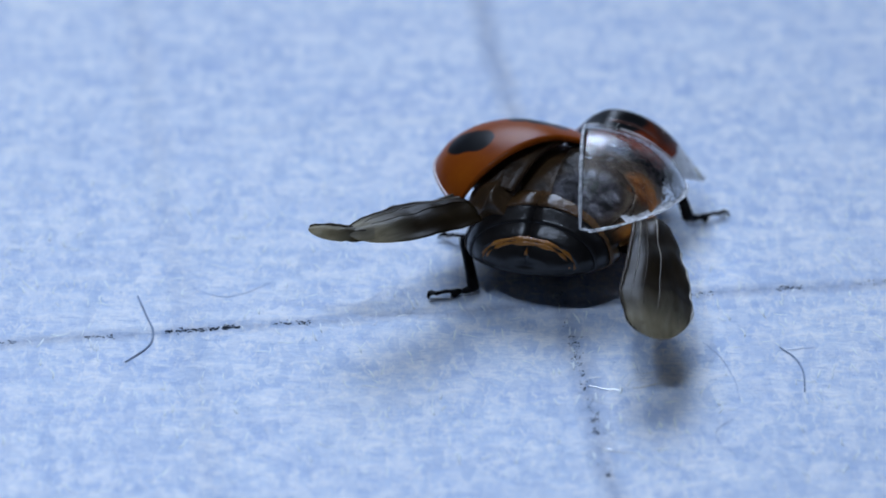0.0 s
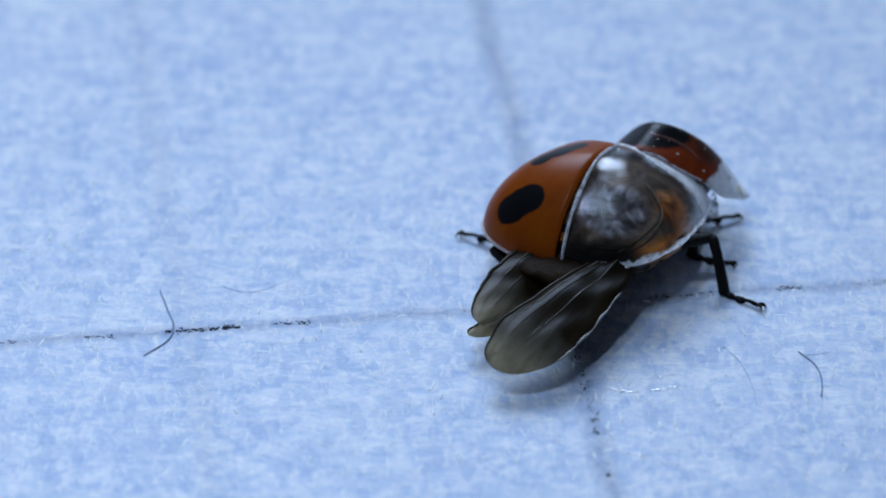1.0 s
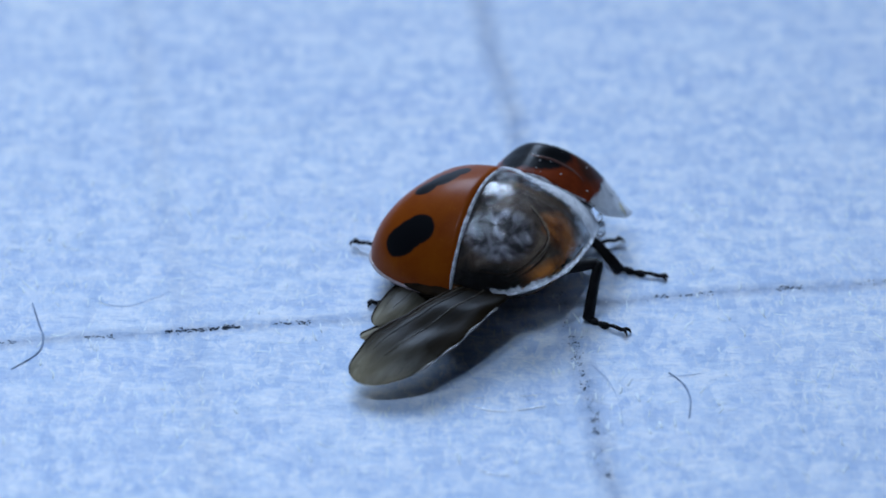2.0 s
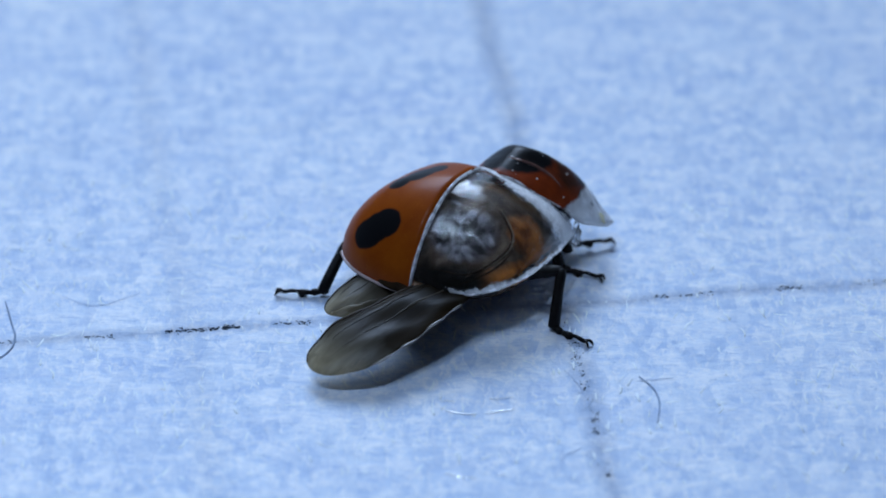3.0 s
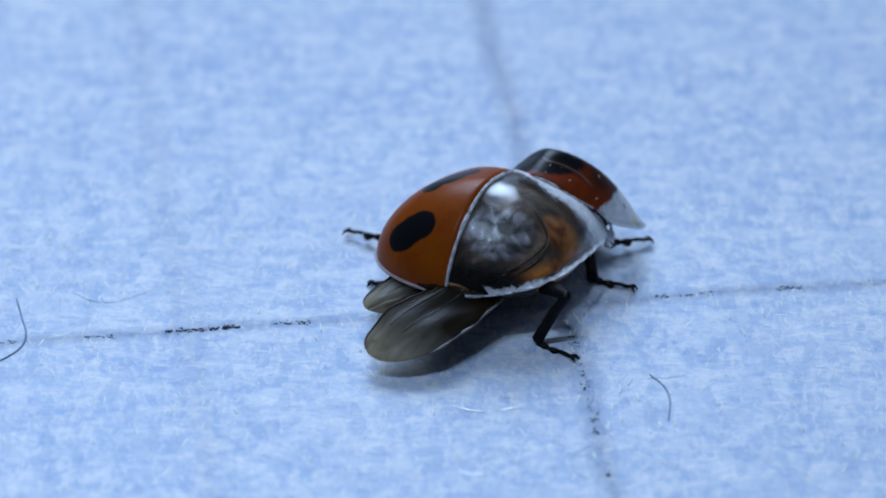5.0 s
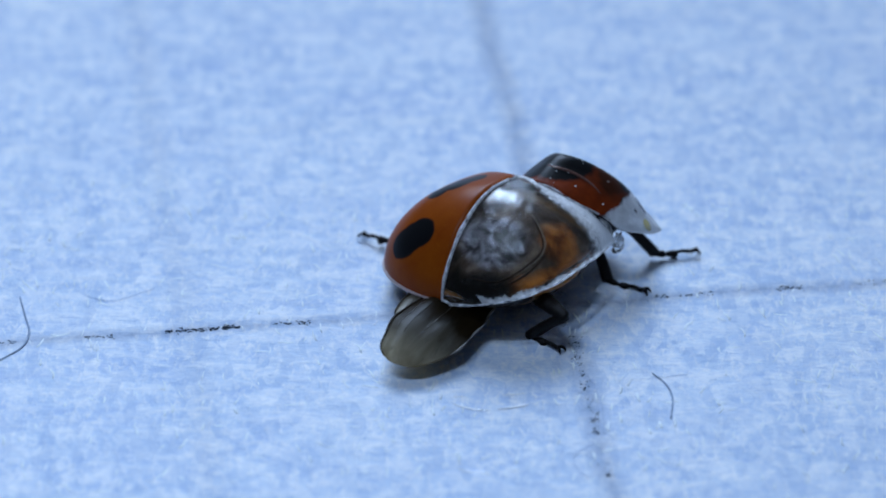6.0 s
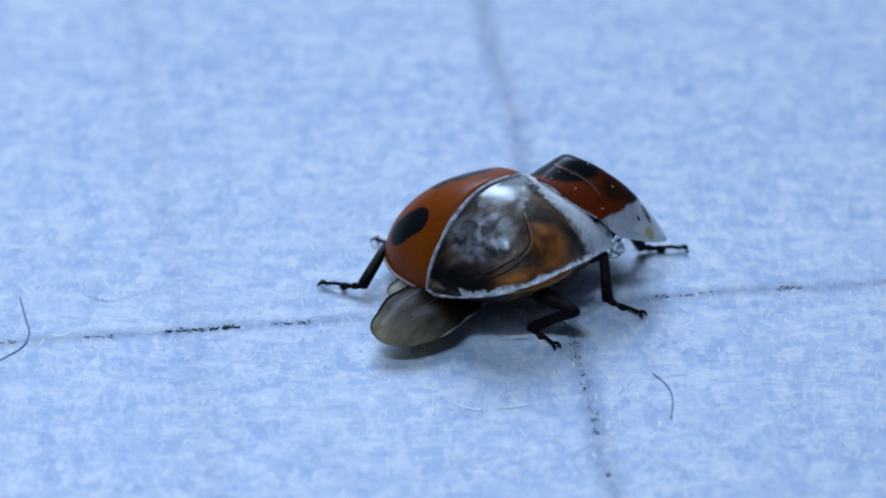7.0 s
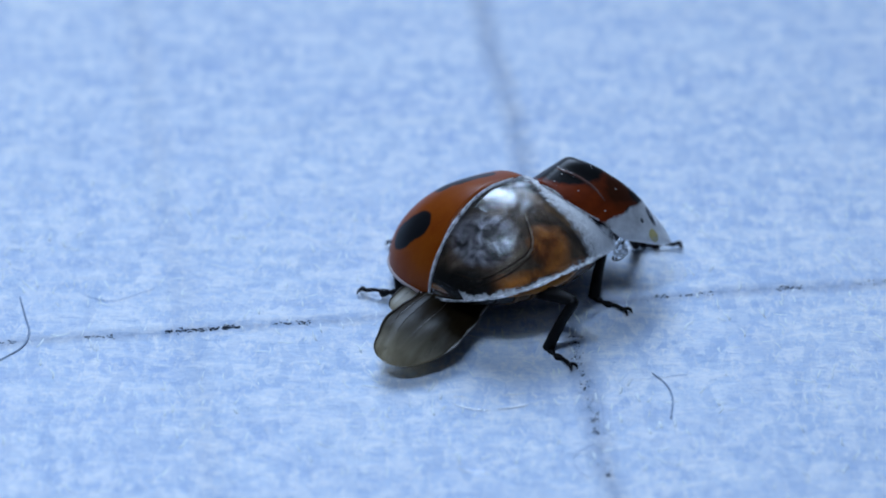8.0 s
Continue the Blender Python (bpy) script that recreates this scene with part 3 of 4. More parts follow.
# abdomen in rings, each overlapping the next
TAIL = []


def abdomen():
    steps = [1.6, 0.4, -0.35, -0.90, -1.40, -1.85, -2.18, -2.40]
    for i in range(len(steps) - 1):
        x0, x1 = steps[i] + 0.05, steps[i + 1]
        rows = []
        for j in range(6):
            x = x0 + (x1 - x0) * j / 5
            fy, fz = (swell(1.10 * x, c, 5.0, q) * (1 + 0.03 * j / 5) for c, q in ((-0.58, 2.25), (-0.20, 1.68)))
            ring = []
            for k in range(33):
                a = 2 * math.pi * k / 32
                zz = math.cos(a)
                ring.append((x, YC + 2.20 * fy * math.sin(a), 0.98 + (1.72 * fz if zz > 0 else 0.54 * fy) * zz))
            rows.append(ring)
        if i == len(steps) - 2:
            rows.append([(x1 - 0.03, YC + 0.02 * (p[1] - YC), 0.98 + 0.02 * (p[2] - 0.98)) for p in rows[-1]])
        seg = part("abdomen_ring", mesh_of("abdomen_ring", *shell(rows, 0.06), BLACK if i > 3 else BROWN), beetle, "glossy black abdomen ring" if i > 3 else "glossy brown abdomen ring")
        if i >= 3:
            TAIL.append(seg)
        # amber skin shows between the black plates
        if i in (5, 6):
            arc = [(p[0] - 0.02, p[1], p[2]) for p in ((rows[5] if i == 5 else rows[2])[k % 32] for k in range(-9, 10))]
            part("plate_border", mesh_of("plate_border", *tube(arc, [0.085 - 0.05 * abs(k) / 9 + 0.02 * math.sin(2.1 * k) for k in range(-9, 10)], 7), AMBER), seg, "amber border of a plate")
        if i == 6:
            part("plate_border", mesh_of("plate_border", *tube([r[0] for r in rows[:6]], [0.09, 0.07, 0.06, 0.06, 0.07, 0.09], 7), AMBER), seg, "amber line between two plates")
    base = part("wing_root", mesh_of("wing_root", *crumpled(ellipsoid((-1.60, YC, 0.88), (0.95, 1.55, 0.26), 36, 18), 0.10), DARK), beetle, "crumpled brown wing base under the tail")
    part("flank", mesh_of("flank", *ellipsoid((-0.30, YC, 1.05), (2.35, 2.50, 0.34), 28, 12), AMBER), beetle, "amber flank under the wing cases")
    part("thorax", mesh_of("thorax", *ellipsoid((0.9, 0.1, 1.05), (2.2, 1.42, 0.60), 28, 14), BLACK), beetle, "black underside of the thorax")
    return base


wing_root = abdomen()


# pronotum: a hood between wing cases and head
def pronotum():
    # profiles from rear to front: the margin, halfway up the side, and the middle
    margin = bow([(1.80, -1.62, 2.20), (2.15, -2.02, 1.78), (2.75, -2.20, 1.52), (3.40, -2.20, 1.25), (3.84, -2.12, 1.16)], 6)
    side = bow([(1.20, -1.05, 2.74), (2.12, -1.22, 2.78), (2.85, -1.25, 2.72), (3.45, -1.32, 2.32), (4.02, -1.42, 1.52)], 6)
    upper = bow([(1.00, -0.50, 3.08), (1.92, -0.62, 3.22), (2.55, -0.62, 3.30), (3.15, -0.66, 2.80), (3.62, -0.70, 2.00)], 6)
    middle = bow([(0.92, 0.0, 3.18), (1.62, 0.0, 3.44), (2.25, 0.0, 3.54), (2.95, 0.0, 2.98), (3.42, 0.0, 2.15)], 6)
    rows = []
    for k in range(len(middle)):
        right = [margin[k], side[k], upper[k]]
        left = [Vector((p.x, -p.y, p.z)) for p in reversed(right)]
        rows.append([(p.x, p.y - 0.26, p.z) for p in bow([*right, middle[k], *left], 6)])
    p = part("pronotum", mesh_of("pronotum", *shell(rows, 0.10), PRONOTUM), beetle, "red-brown hood with black crown and cloudy white corner")
    ridge = [(x, y, z - 0.035) for x, y, z in rows[6][5:21]]
    part("pronotum_ridge", mesh_of("pronotum_ridge", *tube(ridge, [0.02 + 0.045 * math.sin(math.pi * i / 15) ** 0.7 for i in range(16)], 10), RIDGE), p, "pale ridge across the hood")
    part("pronotum_seam", mesh_of("pronotum_seam", *ragged(rows[0][1:24], 0.03), FROST_EDGE), p, "pale seam against the wing cases")
    r, specks = np.random.default_rng(21), []
    for _ in range(11):
        i, k = r.integers(1, 12), r.integers(2, 19)
        q = Vector(rows[i][k]).lerp(Vector(rows[i + 1][k + 1]), r.random())
        s = r.uniform(0.008, 0.026)
        specks.append(ellipsoid((q[0], q[1], q[2] + 0.01), (s, s * 1.2, s * 0.7), 8, 5))
    tagged(part("white_specks", mesh_of("white_specks", *join(*specks), WHITE_SPECKS), p, "tiny scattered white specks"), kind="stuff")


pronotum()

head = part("head", mesh_of("head", *ellipsoid((3.45, -0.45, 1.40), (0.62, 0.90, 0.60), 22, 12), BLACK), beetle, "black head tucked under the hood")
for s in (-1, 1):
    part("eye", mesh_of("eye", *ellipsoid((3.65, -0.45 + s * 0.76, 1.50), (0.24, 0.2, 0.26), 12, 8), LEG), head)
    part("antenna", mesh_of("antenna", *tube(bow([(3.95, -0.45 + s * 0.5, 1.3), (4.2, -0.45 + s * 0.75, 1.15), (4.4, -0.45 + s * 1.0, 1.15)]), 0.05, 6), LEG), head)


# hind wings: blades with the tip at the origin, running back along -x
def blade(length, width, base, point, droop, veins, name, label, seed, material=None):
    """A thin pleated membrane with a rounded tip at the origin, running to a narrow root."""
    rows, n, k, r = [], 40, 23, np.random.default_rng(seed)
    ph = r.uniform(0, 6, 4)
    for i in range(n):
        s = (i / (n - 1)) ** 1.5
        tip = math.sqrt(1 - (1 - (s + 0.00002) / point) ** 2) if s < point else 1.0
        w = width * tip * (1.0 + (base - 1.0) * max(0.0, s - 0.36) / 0.64)
        row = []
        for j in range(k):
            v = j / (k - 1) * 2 - 1
            pleat = 0.05 * math.sin(3.1 * v + ph[0] + 1.2 * s) + 0.018 * math.sin(7 * v + ph[1] - 3 * s)
            crumple = 0.10 * noise.noise((s * 6 + ph[2], v * 1.6, ph[3])) * (0.35 + s)
            edge = 1 + 0.08 * noise.noise((s * 9, ph[2], 3.0 if v > 0 else 0.0))
            row.append((-s * length, w * 0.5 * v * edge - 0.20 * width * (1 - s) ** 2, 0.12 * width * (1 - v * v) * tip + (pleat + crumple) * tip + droop * (1 - (1 - s) ** 2)))
        rows.append(row)
    wing = part(name, mesh_of(name, *shell(rows, 0.02), material or MEMBRANE), beetle, label)
    part("wing_border", mesh_of("wing_border", *tube([q[0] for q in rows[3:]], [0.012 + 0.065 * (i / n) ** 0.7 for i in range(n - 3)], 6), VEIN), wing, "dark leading vein")
    # a pale tube stands in for light caught on the trailing rim
    if len(veins) > 2:
        part("wing_edge_glint", mesh_of("wing_edge_glint", *tube([q[-1] for q in rows[13:34]], [0.012 + 0.03 * math.sin(0.55 * i) ** 2 for i in range(21)], 6), EDGE_GLINT), wing, "trailing edge with its caught light painted pale")
    for v in veins:
        line = [(p[0], p[1], p[2] + 0.004) for p in (rows[i][v] for i in range(12, n))]
        part("vein", mesh_of("vein", *tube(line, [0.006 + 0.026 * (i / n) for i in range(len(line))], 6), PALE_VEIN if v % 2 else VEIN), wing, "pale vein" if v % 2 else "brown vein")
    return wing


right_wing = blade(5.6, 2.10, 0.52, 0.30, 0.75, (3, 6, 11), "hind_wing", "brown translucent hind wing being folded in", 1)
left_inner = blade(4.0, 1.75, 0.75, 0.60, 0.2, (5, 10), "hind_wing", "brown translucent hind wing half folded", 2, PALE_MEMBRANE)
left_outer = blade(1.8, 0.70, 0.45, 0.35, 0.0, (), "hind_wing_tip", "brown folded tip of the hind wing", 3)

# legs: thigh, shin and foot; each lies along +x from its joint
FOOT = 1.25


def leg_meshes(thigh, shin):
    a, c = thigh / 1.75, shin / 1.65
    t = mesh_of("leg", *tube([(x * a, 0, z) for x, z in ((0, 0), (0.25, 0.02), (0.8, 0.03), (1.4, 0.02), (1.7, 0), (1.78, 0))], [0.16, 0.24, 0.28, 0.23, 0.17, 0.09], 10, 0.8), LEG)
    s = mesh_of("shin", *tube([(x * c, 0, z) for x, z in ((-0.05, 0), (0.1, 0.01), (0.6, 0.05), (1.2, 0.03), (1.62, 0), (1.68, 0))], [0.11, 0.15, 0.145, 0.16, 0.165, 0.10], 9), LEG)
    return t, s


def claw(y):
    return tube(bow([(1.05, 0, 0.03), (1.18, y * 0.6, 0.08), (1.27, y, 0.03), (1.30, y * 1.05, -0.05)], 3), [0.045] * 6 + [0.03, 0.025, 0.02, 0.012], 6)


FOOT_ME = mesh_of("foot", *join(
    tube([(-0.04, 0, 0), (0.05, 0, 0.02), (0.22, 0, 0.0), (0.34, 0, -0.02)], [0.06, 0.085, 0.11, 0.06], 8),
    tube([(0.30, 0, -0.01), (0.42, 0, 0.0), (0.58, 0, -0.03), (0.66, 0, -0.05)], [0.05, 0.09, 0.13, 0.05], 8),
    tube([(0.55, 0, 0.02), (0.80, 0, 0.06), (1.08, 0, 0.03)], [0.05, 0.055, 0.06], 8), claw(0.10), claw(-0.10)), LEG)
SIZES = {"F": (1.6, 1.5), "M": (1.6, 1.35), "H": (2.3, 1.6)}
LEG_MES = {k: leg_meshes(*v) for k, v in SIZES.items()}
LEGS = {}
# hip, the way the foot points, and where the knee leans
for key, hip, way, lean in (
    ("RF", (1.9, -0.75, 0.75), (0.75, -0.65), (0.3, -0.1, 0.3)), ("RM", (0.8, -0.8, 0.72), (0.12, -1), (0.8, 0.0, 0.6)), ("RH", (-0.5, -0.7, 0.75), (-0.15, -1), (0.45, -0.12, 1.0)),
    ("LF", (1.9, 0.95, 0.75), (0.75, 0.65), (0.2, 0.7, 0.4)), ("LM", (0.8, 1.2, 0.72), (0.05, 1), (0.4, 0.0, 0.6)), ("LH", (-0.5, 1.1, 0.75), (-0.45, 0.9), (-0.1, 1.0, 0.40)),
):
    thigh = part("leg", LEG_MES[key[1]][0], beetle, "black jointed leg with clawed foot")
    LEGS[key] = (thigh, part("shin", LEG_MES[key[1]][1], thigh), part("foot", FOOT_ME, thigh), Vector(hip), Vector((*way, 0)).normalized(), Vector(lean), *SIZES[key[1]])


# ---- what moves ----
BODY = {
    0.0: (4.0, -0.31, 0.05, 70.6, 10.1, -4.7),
    0.3: (4.7, -0.45, 0.03, 66.6, 9.7, -2.5),
    0.6: (4.83, -0.66, 0.03, 65.3, 9.2, -2.5),
    1.0: (4.82, -0.92, 0.03, 63.2, 7.6, -3.2),
    1.5: (3.9, -1.53, 0.01, 67.27, 6.23, -1.64),
    1.7: (2.85, -1.95, 0.0, 67.63, 7.35, -3.22),
    2.8: (0.65, -2.15, 0.01, 60.49, 5.59, -1.72),
    3.2: (1.02, -1.89, -0.01, 58.96, 8.79, -2.74),
    3.6: (1.38, -1.79, -0.03, 59.29, 10.29, -2.9),
    4.0: (1.47, -1.99, -0.02, 58.08, 9.42, -3.68),
    4.6: (1.59, -2.17, -0.01, 60.5, 9.04, -3.76),
    5.8: (1.95, -2.4, -0.02, 55.86, 6.69, -6.51),
    6.2: (1.94, -2.54, -0.02, 50.3, 4.0, -6.44),
    6.6: (1.91, -2.41, -0.02, 45.83, 5.02, -7.47),
    7.0: (1.83, -2.33, -0.01, 42.86, 4.83, -7.3),
    7.4: (1.84, -2.54, 0.0, 42.74, 4.71, -7.03),
    7.7: (1.85, -2.74, 0.0, 43.15, 5.09, -7.39),
    8.0: (1.94, -2.53, 0.01, 41.66, 3.97, -8.14),
}
def spin(q):
    """A turn about a hinge: (hinge, yaw, pitch, roll, shift), millimetres and degrees."""
    h, yaw, pitch, roll, shift = q
    h, shift = Vector(h) * MM, Vector(shift) * MM
    return Matrix.Translation(h + shift) @ pose(0, 0, 0, roll, pitch, yaw) @ Matrix.Translation(-h)


def aim(at, way, up):
    """A pose at a place with +x along way and +z near up."""
    x = Vector(way).normalized()
    y = Vector(up).cross(x).normalized()
    z = x.cross(y)
    m = Matrix((x, y, z)).transposed().to_4x4()
    return Matrix.Translation(Vector(at) * MM) @ m


def blade_pose(x, y, z, azimuth, rise, lean):
    a, r = radians(azimuth), radians(rise)
    d = Vector((math.cos(a) * math.cos(r), math.sin(a) * math.cos(r), math.sin(r)))
    return aim((x, y, z), d, (0, 0, 1)) @ pose(0, 0, 0, lean)


def leg_poses(hip, way, lean, long, short, tip):
    """Poses of thigh (in the beetle's space), shin and foot (in the thigh's space) for a foot tip in the beetle's space."""
    ankle = Vector(tip) - way * FOOT + Vector((0, 0, 0.10))
    d = ankle - hip
    reach = min(d.length, (long + short) * 0.985)
    reach = max(reach, abs(long - short) + 0.25)
    u = d.normalized()
    ankle = hip + u * reach
    c = (long ** 2 + reach ** 2 - short ** 2) / (2 * long * reach)
    c = max(-1, min(1, c))
    v = (lean - u * lean.dot(u)).normalized()
    knee = hip + u * long * c + v * long * math.sqrt(1 - c * c)
    thigh = aim(hip, knee - hip, (0, 0, 1))
    back = thigh.inverted()
    end = Vector(tip) - ankle
    return thigh, back @ aim(knee, ankle - knee, (0, 0, 1)), back @ aim(ankle, end, (0, 0, 1))


FEET = {
    "RF": {0.0: (8.02, 1.81), 0.3: (8.58, 1.81), 0.6: (8.54, 1.57), 1.0: (8.41, 1.6), 1.5: (7.27, 0.96), 1.7: (6.3, 0.45), 2.8: (3.99, 0.3), 3.2: (5.65, 0.21), 3.6: (5.65, 0.24),
           4.0: (5.58, 0.3), 4.6: (5.42, 0.3), 5.8: (7.14, -0.24), 6.2: (7.04, -0.15), 6.6: (6.91, -0.15), 7.0: (6.83, -0.09), 7.4: (6.75, -0.15), 7.7: (6.69, -0.09), 8.0: (6.68, 0.09)},
    "RM": {0.0: (6.49, -0.9), 0.3: (8.94, -0.75), 0.6: (8.53, -1.19), 1.0: (8.14, -0.96), 1.5: (6.94, -1.55), 1.7: (7.49, -1.49), 2.8: (4.49, -1.69), 3.2: (4.58, -1.55), 3.6: (5.58, -2.19),
           4.0: (5.3, -2.28), 4.6: (5.11, -2.25), 5.8: (5.73, -2.31), 6.2: (5.66, -2.28), 6.6: (5.97, -3.58), 7.0: (5.51, -3.53), 7.4: (5.31, -3.44), 7.7: (5.26, -3.47), 8.0: (5.11, -3.38)},
    "RH": {0.0: (6.16, -3.53), 0.3: (6.39, -3.76), 0.6: (6.31, -3.81), 1.0: (8.82, -3.15), 1.5: (7.54, -4.01), 1.7: (6.25, -4.21), 2.8: (4.07, -5.04), 3.2: (3.96, -4.81), 3.6: (3.88, -4.67),
           4.0: (3.81, -6.0), 4.6: (3.63, -5.86), 5.8: (3.33, -5.44), 6.2: (3.22, -5.3), 6.6: (3.15, -5.18), 7.0: (3.1, -5.13), 7.4: (3.69, -6.42), 7.7: (3.65, -6.33), 8.0: (3.54, -6.17)},
    "LM": {0.0: (-0.06, 0.6), 0.3: (-0.18, 0.9), 0.6: (0.1, 0.69), 1.0: (0.45, 0.69), 1.5: (-0.38, 0.03), 1.7: (-1.49, -0.12), 2.8: (-2.69, 0.45), 3.2: (-2.72, -0.6), 3.6: (-2.28, -0.0),
           4.0: (-2.2, -0.0), 4.6: (-3.06, 0.9), 5.8: (-2.48, 0.69), 6.2: (-2.29, 0.69), 6.6: (-2.13, 0.6), 7.0: (-1.92, 0.39), 7.4: (-1.73, 0.24), 7.7: (-1.49, 0.24), 8.0: (-1.49, 0.24)},
    "LH": {0.0: (-0.38, -2.51), 0.3: (0.25, -1.78), 0.6: (0.88, -2.37), 1.0: (1.19, -2.37), 1.5: (0.41, -3.24), 1.7: (-0.53, -2.95), 2.8: (-4.45, -2.42), 3.2: (-4.41, -2.48), 3.6: (-3.82, -2.57),
           4.0: (-3.35, -2.66), 4.6: (-2.69, -2.86), 5.8: (0.09, -1.93), 6.2: (-4.36, -1.31), 6.6: (-3.96, -1.75), 7.0: (-3.41, -1.93), 7.4: (-2.92, -2.07), 7.7: (-2.49, -2.22), 8.0: (-2.3, -2.28)},
}


def motions():
    body_rows = [(t, pose(x * MM, y * MM, z * MM, roll, pitch, yaw)) for t, (x, y, z, yaw, pitch, roll) in BODY.items()]
    at = dict(body_rows)
    walk(beetle, body_rows)
    walk(left_elytron, [(t, spin(((1.6, 1.1, 2.6), *q))) for t, *q in (
        (0.0, -37.2, 17.8, 15.3, (-0.19, -0.83, -0.13)),
        (0.3, -15, 6.5, 7, (0.05, -0.2, -0.02)),
        (0.5, -7, 2.4, 3.8, (0.13, 0, 0)),
        (1.0, -2.5, 1.0, 1.5, (0.05, 0, 0)),
        (1.5, 0, 0, 0, (0, 0, 0)),
        (8.0, 0, 0, 0, (0, 0, 0)),
    )])
    walk(left_back, [(t, spin(((1.6, 0.6, 2.6), yaw, pitch, roll, (0, 0, z)))) for t, yaw, pitch, roll, z in ((0.0, -14, 5, 9, 0.22), (0.3, -5, 2, 2, 0.08), (0.6, -1, 0.5, 0, 0), (0.9, 0, 0, 0, 0), (8.0, 0, 0, 0, 0))])
    walk(wing_hinge, [(t, pose(x * MM, y * MM, z * MM)) for t, x, y, z in ((0.0, -0.75, 0.65, 0.40), (0.3, -0.2, 0.2, 0.12), (0.6, 0, 0, 0), (8.0, 0, 0, 0))])
    walk(wing_root, [(t, pose(x * MM, y * MM, 0)) for t, x, y in ((0.0, 0.7, 0.2), (0.3, -1.8, 0.25), (0.6, -1.75, 0.2), (1.0, -1.0, 0.1), (1.7, -0.45, 0.1), (2.8, -0.3, 0.1), (4.6, -0.3, 0.1), (6.0, -0.1, 0.1), (8.0, -0.1, 0.1))])
    for ring in TAIL:
        walk(ring, [(t, pose(x * MM, y * MM, z * MM)) for t, x, y, z in ((0.0, -0.85, 0.25, -0.20), (0.3, -0.45, 0.15, -0.10), (0.6, 0.0, 0.0, 0.0), (8.0, 0.0, 0.0, 0.0))])
    walk(right_elytron, [(t, spin(((1.6, -1.1, 2.6), *q))) for t, *q in (
        (0.0, 14.3, 11.1, -2, (0.64, 0.16, 0.04)),
        (0.3, 6, 4, -1, (0.22, 0.25, 0.02)),
        (0.5, 3.3, 1.4, -0.4, (0.13, 0.25, 0.02)),
        (1.0, 1.0, 0.5, 0, (0.05, 0.1, 0)),
        (1.5, 0, 0, 0, (0, 0, 0)),
        (8.0, 0, 0, 0, (0, 0, 0)),
    )])
    walk(right_wing, [(t, blade_pose(*q)) for t, *q in (
        (0.0, -6.1, -4.2, 0.14, 203.79, -5.81, -22.0),
        (0.3, -6.89, -2.51, -0.3, 194.38, -7.07, -24),
        (0.6, -7.24, -1.05, -0.44, 180.5, -8.11, -24),
        (1.0, -7.3, -0.26, -0.36, 173.33, -7.31, -14),
        (1.5, -7.13, 0.3, -0.28, 167.99, -6.62, -6.0),
        (1.7, -6.97, 0.66, -0.36, 164.42, -7.43, -6.0),
        (2.8, -6.22, 1.48, -0.07, 154.55, -5.16, -6.0),
        (3.2, -6.83, 0.15, -0.58, 168.81, -9.87, -6.0),
        (3.6, -6.76, 1.05, -0.64, 160.39, -10.07, -6.0),
        (4.0, -5.36, 1.39, -0.17, 151.34, -7.14, -8.0),
        (4.6, -5.69, 1.09, -0.32, 156.0, -8.51, -10.0),
        (5.8, -5.12, -0.09, -0.14, 187.54, -2.12, -14.0),
        (6.2, -5.3, -0.44, 0.0, 192.17, 0.01, -14.0),
        (6.6, -5.21, -0.67, -0.07, 195.68, -1.06, -14.0),
        (7.0, -4.72, -0.44, 0.01, 194.16, 0.12, -14.0),
        (7.4, -4.93, -0.57, -0.03, 195.43, -0.39, -14.0),
        (7.7, -5.15, -0.93, -0.18, 199.52, -2.57, -14.0),
        (8.0, -5.11, -1.14, -0.13, 202.62, -1.81, -14.0),
    )])
    walk(left_inner, [(t, blade_pose(*q)) for t, *q in (
        (0.0, -5.91, 4.62, 2.02, 150.39, 3.5, -14.0),
        (0.3, -6.32, 3.37, 0.56, 166.01, -6.35, -45),
        (0.6, -6.16, 2.16, 0.08, 180.47, -12.62, -45),
        (1.0, -5.54, 1.18, 0.0, 181.65, -11.3, -25),
        (1.5, -4.94, 0.81, 0.08, 186.13, -10.41, -5.0),
        (1.7, -4.57, 1.36, 0.09, 177.17, -11.36, -5.0),
        (2.8, -3.46, 1.86, 0.31, 162.92, -11.02, -5.0),
        (3.2, -4.57, 2.1, -0.04, 164.56, -13.1, -5.0),
        (3.6, -4.53, 2.61, -0.05, 156.33, -12.78, -5.0),
        (4.0, -3.9, 1.99, 0.21, 163.01, -11.21, -5.0),
        (4.6, -3.76, 2.42, 0.18, 153.53, -11.74, -8.0),
        (5.8, -3.62, 0.8, 0.29, 182.31, -1.35, -20.0),
        (6.2, -3.88, 0.69, 0.38, 184.5, 0.64, -20.0),
        (6.6, -3.72, 0.68, 0.39, 184.99, 0.85, -20.0),
        (7.0, -3.36, 0.84, 0.49, 181.71, 3.66, -20.0),
        (7.4, -3.35, 0.95, 0.5, 178.71, 3.88, -20.0),
        (7.7, -3.52, 0.67, 0.38, 185.75, 0.69, -20.0),
        (8.0, -3.63, 0.45, 0.41, 190.5, 1.33, -20.0),
    )])
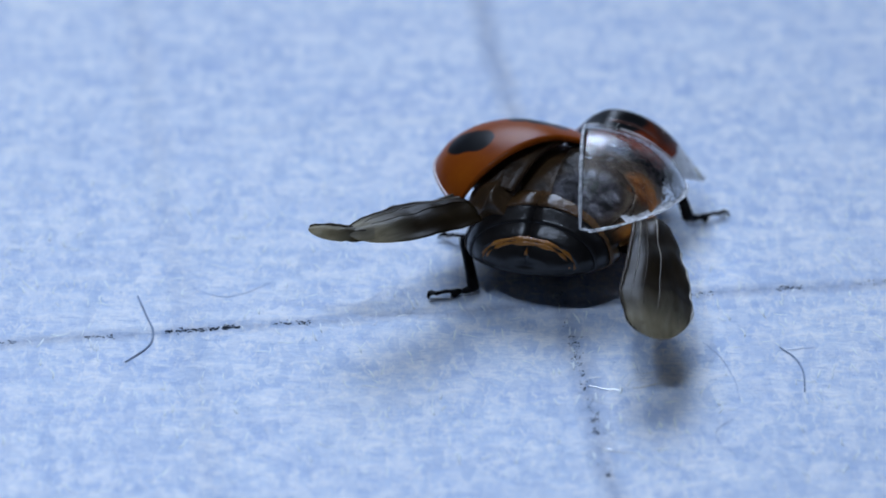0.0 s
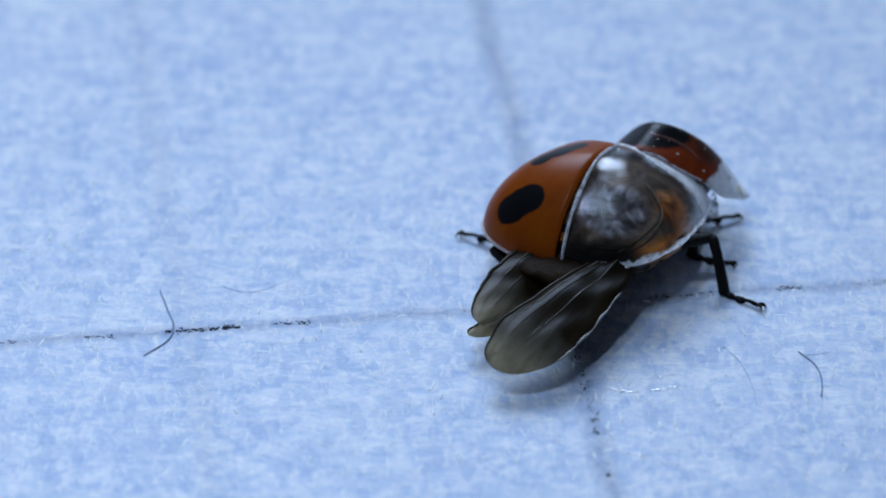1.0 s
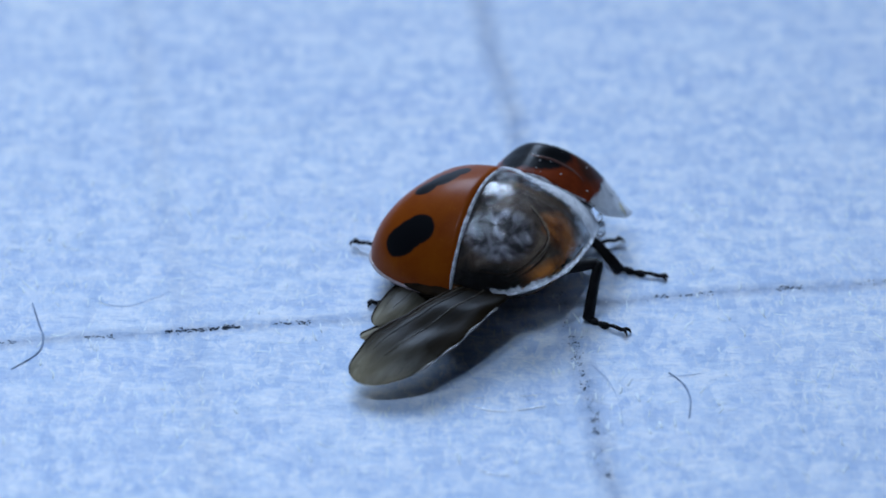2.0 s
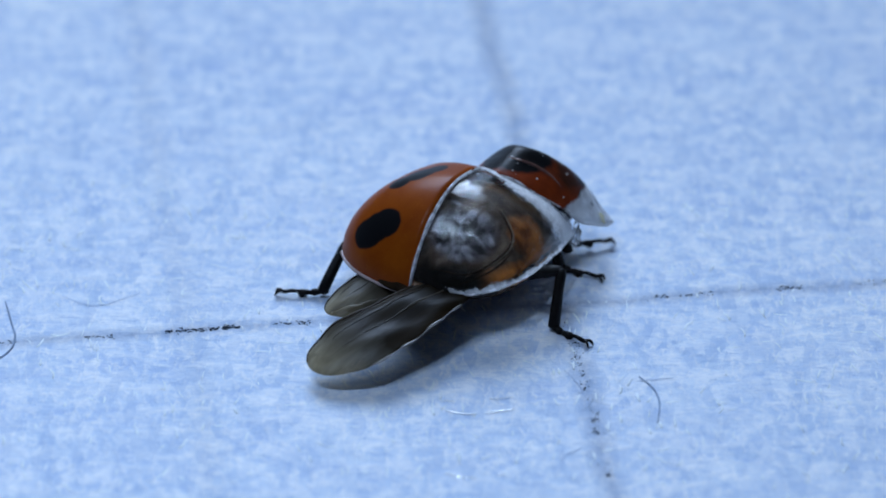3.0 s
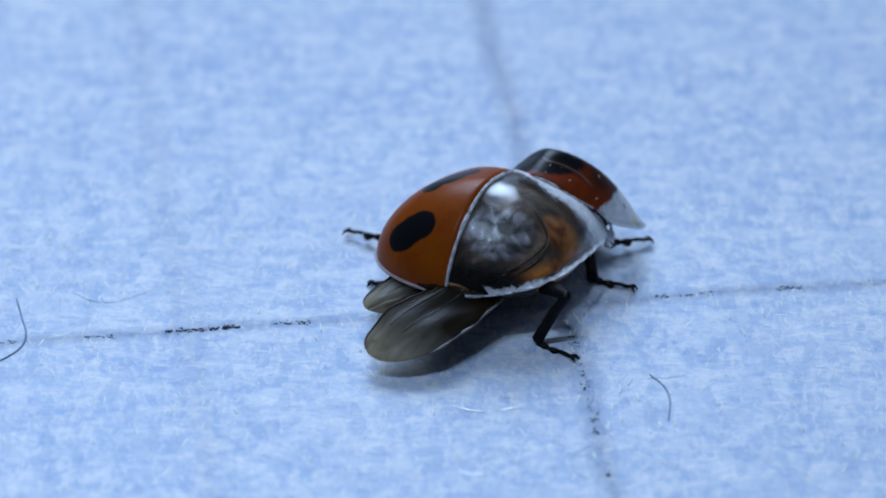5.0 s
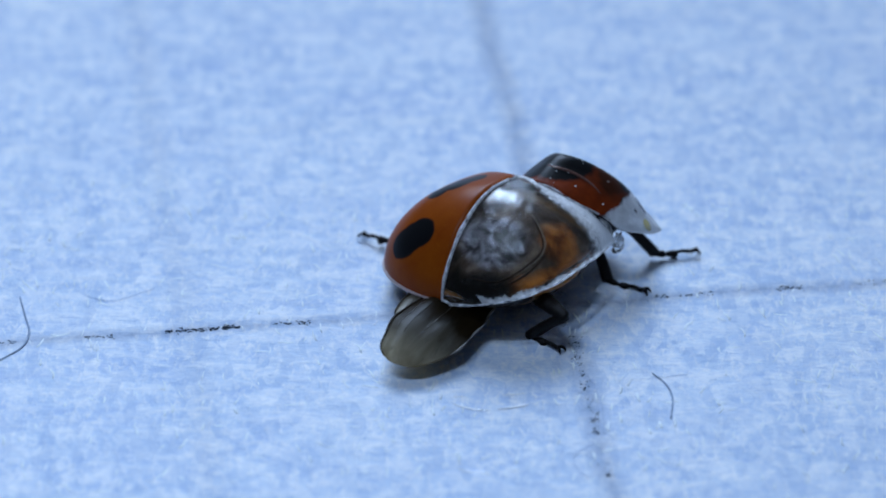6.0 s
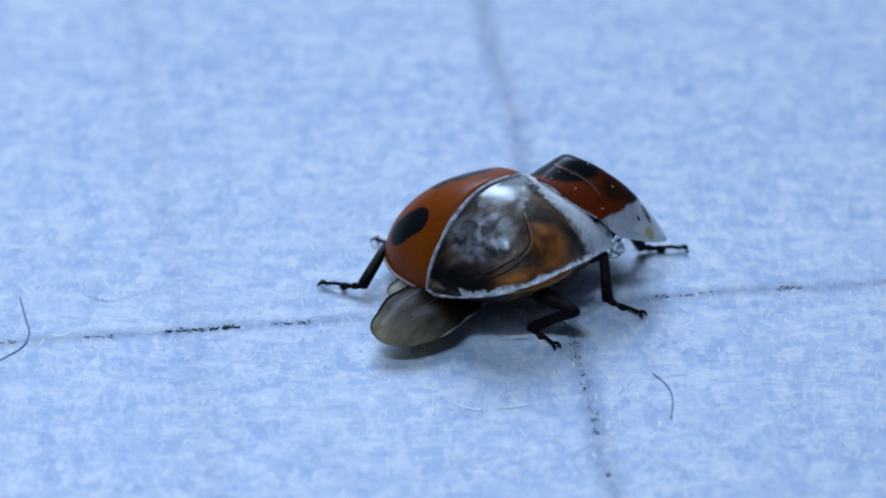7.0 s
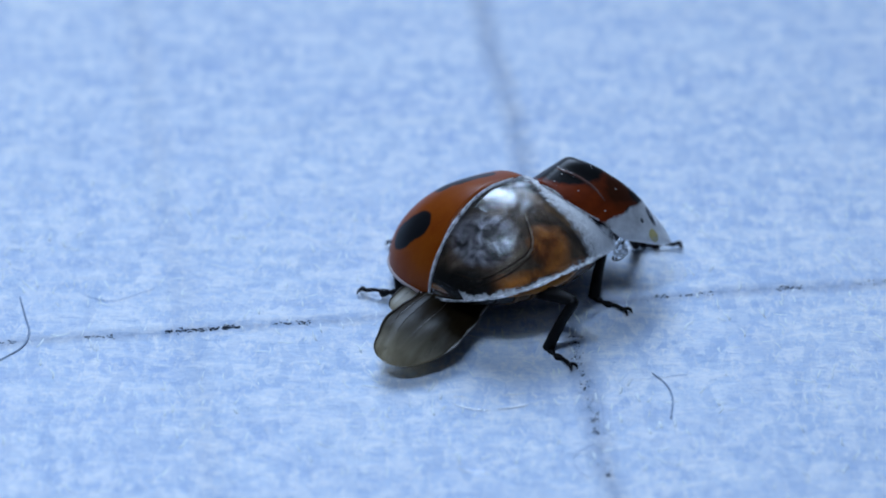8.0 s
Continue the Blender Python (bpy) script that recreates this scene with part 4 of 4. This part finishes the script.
    walk(left_outer, [(t, blade_pose(*q)) for t, *q in (
        (0.0, -6.08, 5.96, 2.21, 115.56, 4.72, -20.0),
        (0.3, -6.45, 3.48, 0.49, 170.69, -7.81, -30.0),
        (0.6, -6.35, 2.66, 0.02, 161.56, -9.54, -25.0),
        (1.0, -5.93, 1.53, -0.13, 154.11, -10.03, -10.0),
        (1.5, -5.75, 1.6, -0.04, 145.04, -5.89, -10.0),
        (1.7, -5.43, 2.12, -0.03, 146.03, -6.12, -10.0),
        (2.8, -3.46, 1.87, 0.43, 139.5, -6.72, -10.0),
        (3.2, -4.64, 2.28, 0.01, 147.71, -10.16, -10.0),
        (3.6, -4.68, 2.71, 0.03, 147.18, -11.3, -10.0),
        (4.0, -3.84, 2.0, 0.32, 138.95, -9.83, -10.0),
        (4.6, -3.77, 2.45, 0.28, 143.85, -9.36, -10.0),
        (5.8, -3.67, 0.7, 0.23, 175.44, -4.98, -20.0),
        (6.2, -3.93, 0.57, 0.33, 178.6, -2.47, -20.0),
        (6.6, -3.75, 0.54, 0.34, 179.04, -2.55, -20.0),
        (7.0, -3.39, 0.7, 0.44, 174.89, -0.31, -20.0),
        (7.4, -3.38, 0.81, 0.45, 171.94, -0.1, -20.0),
        (7.7, -3.54, 0.53, 0.33, 179.32, -3.0, -20.0),
        (8.0, -3.65, 0.31, 0.36, 184.41, -2.2, -20.0),
    )])
    for key, (thigh, shin, foot, hip, way, lean, long, short) in LEGS.items():
        rows = []
        for t, m in body_rows:
            if key == "LF":
                tip = Vector((4.3, 1.7, 0.03))
            else:
                x, y, *lift = FEET[key][t]
                tip = (m.inverted() @ (Vector((x, y, lift[0] if lift else 0.05)) * MM)) / MM
            rows.append((t, *leg_poses(hip, way, lean, long, short, tip)))
        walk(thigh, [(t, a) for t, a, b, c in rows])
        walk(shin, [(t, b) for t, a, b, c in rows])
        walk(foot, [(t, c) for t, a, b, c in rows])
    slide = [(t, pose(x * MM, y * MM, 0, 0, 0, turn)) for t, x, y, turn in (
        (0.0, 3.05, 0.88, 4.2),
        (0.5, 3.74, 0.85, 3.2),
        (1.0, 3.75, 0.83, 2.4),
        (1.5, 2.66, 0.36, 2.3),
        (1.7, 1.52, 0.10, 1.9),
        (2.8, -0.44, -0.20, 0.3),
        (3.0, -0.39, -0.20, 0.25),
        (3.5, -0.14, -0.10, 0.2),
        (4.5, -0.13, -0.10, 0.2),
        (6.0, 0.00, 0.00, 0),
        (8.0, 0.00, 0.00, 0),
    )]
    for ob in LINTS_AND_GLINTS:
        walk(ob, slide)


motions()
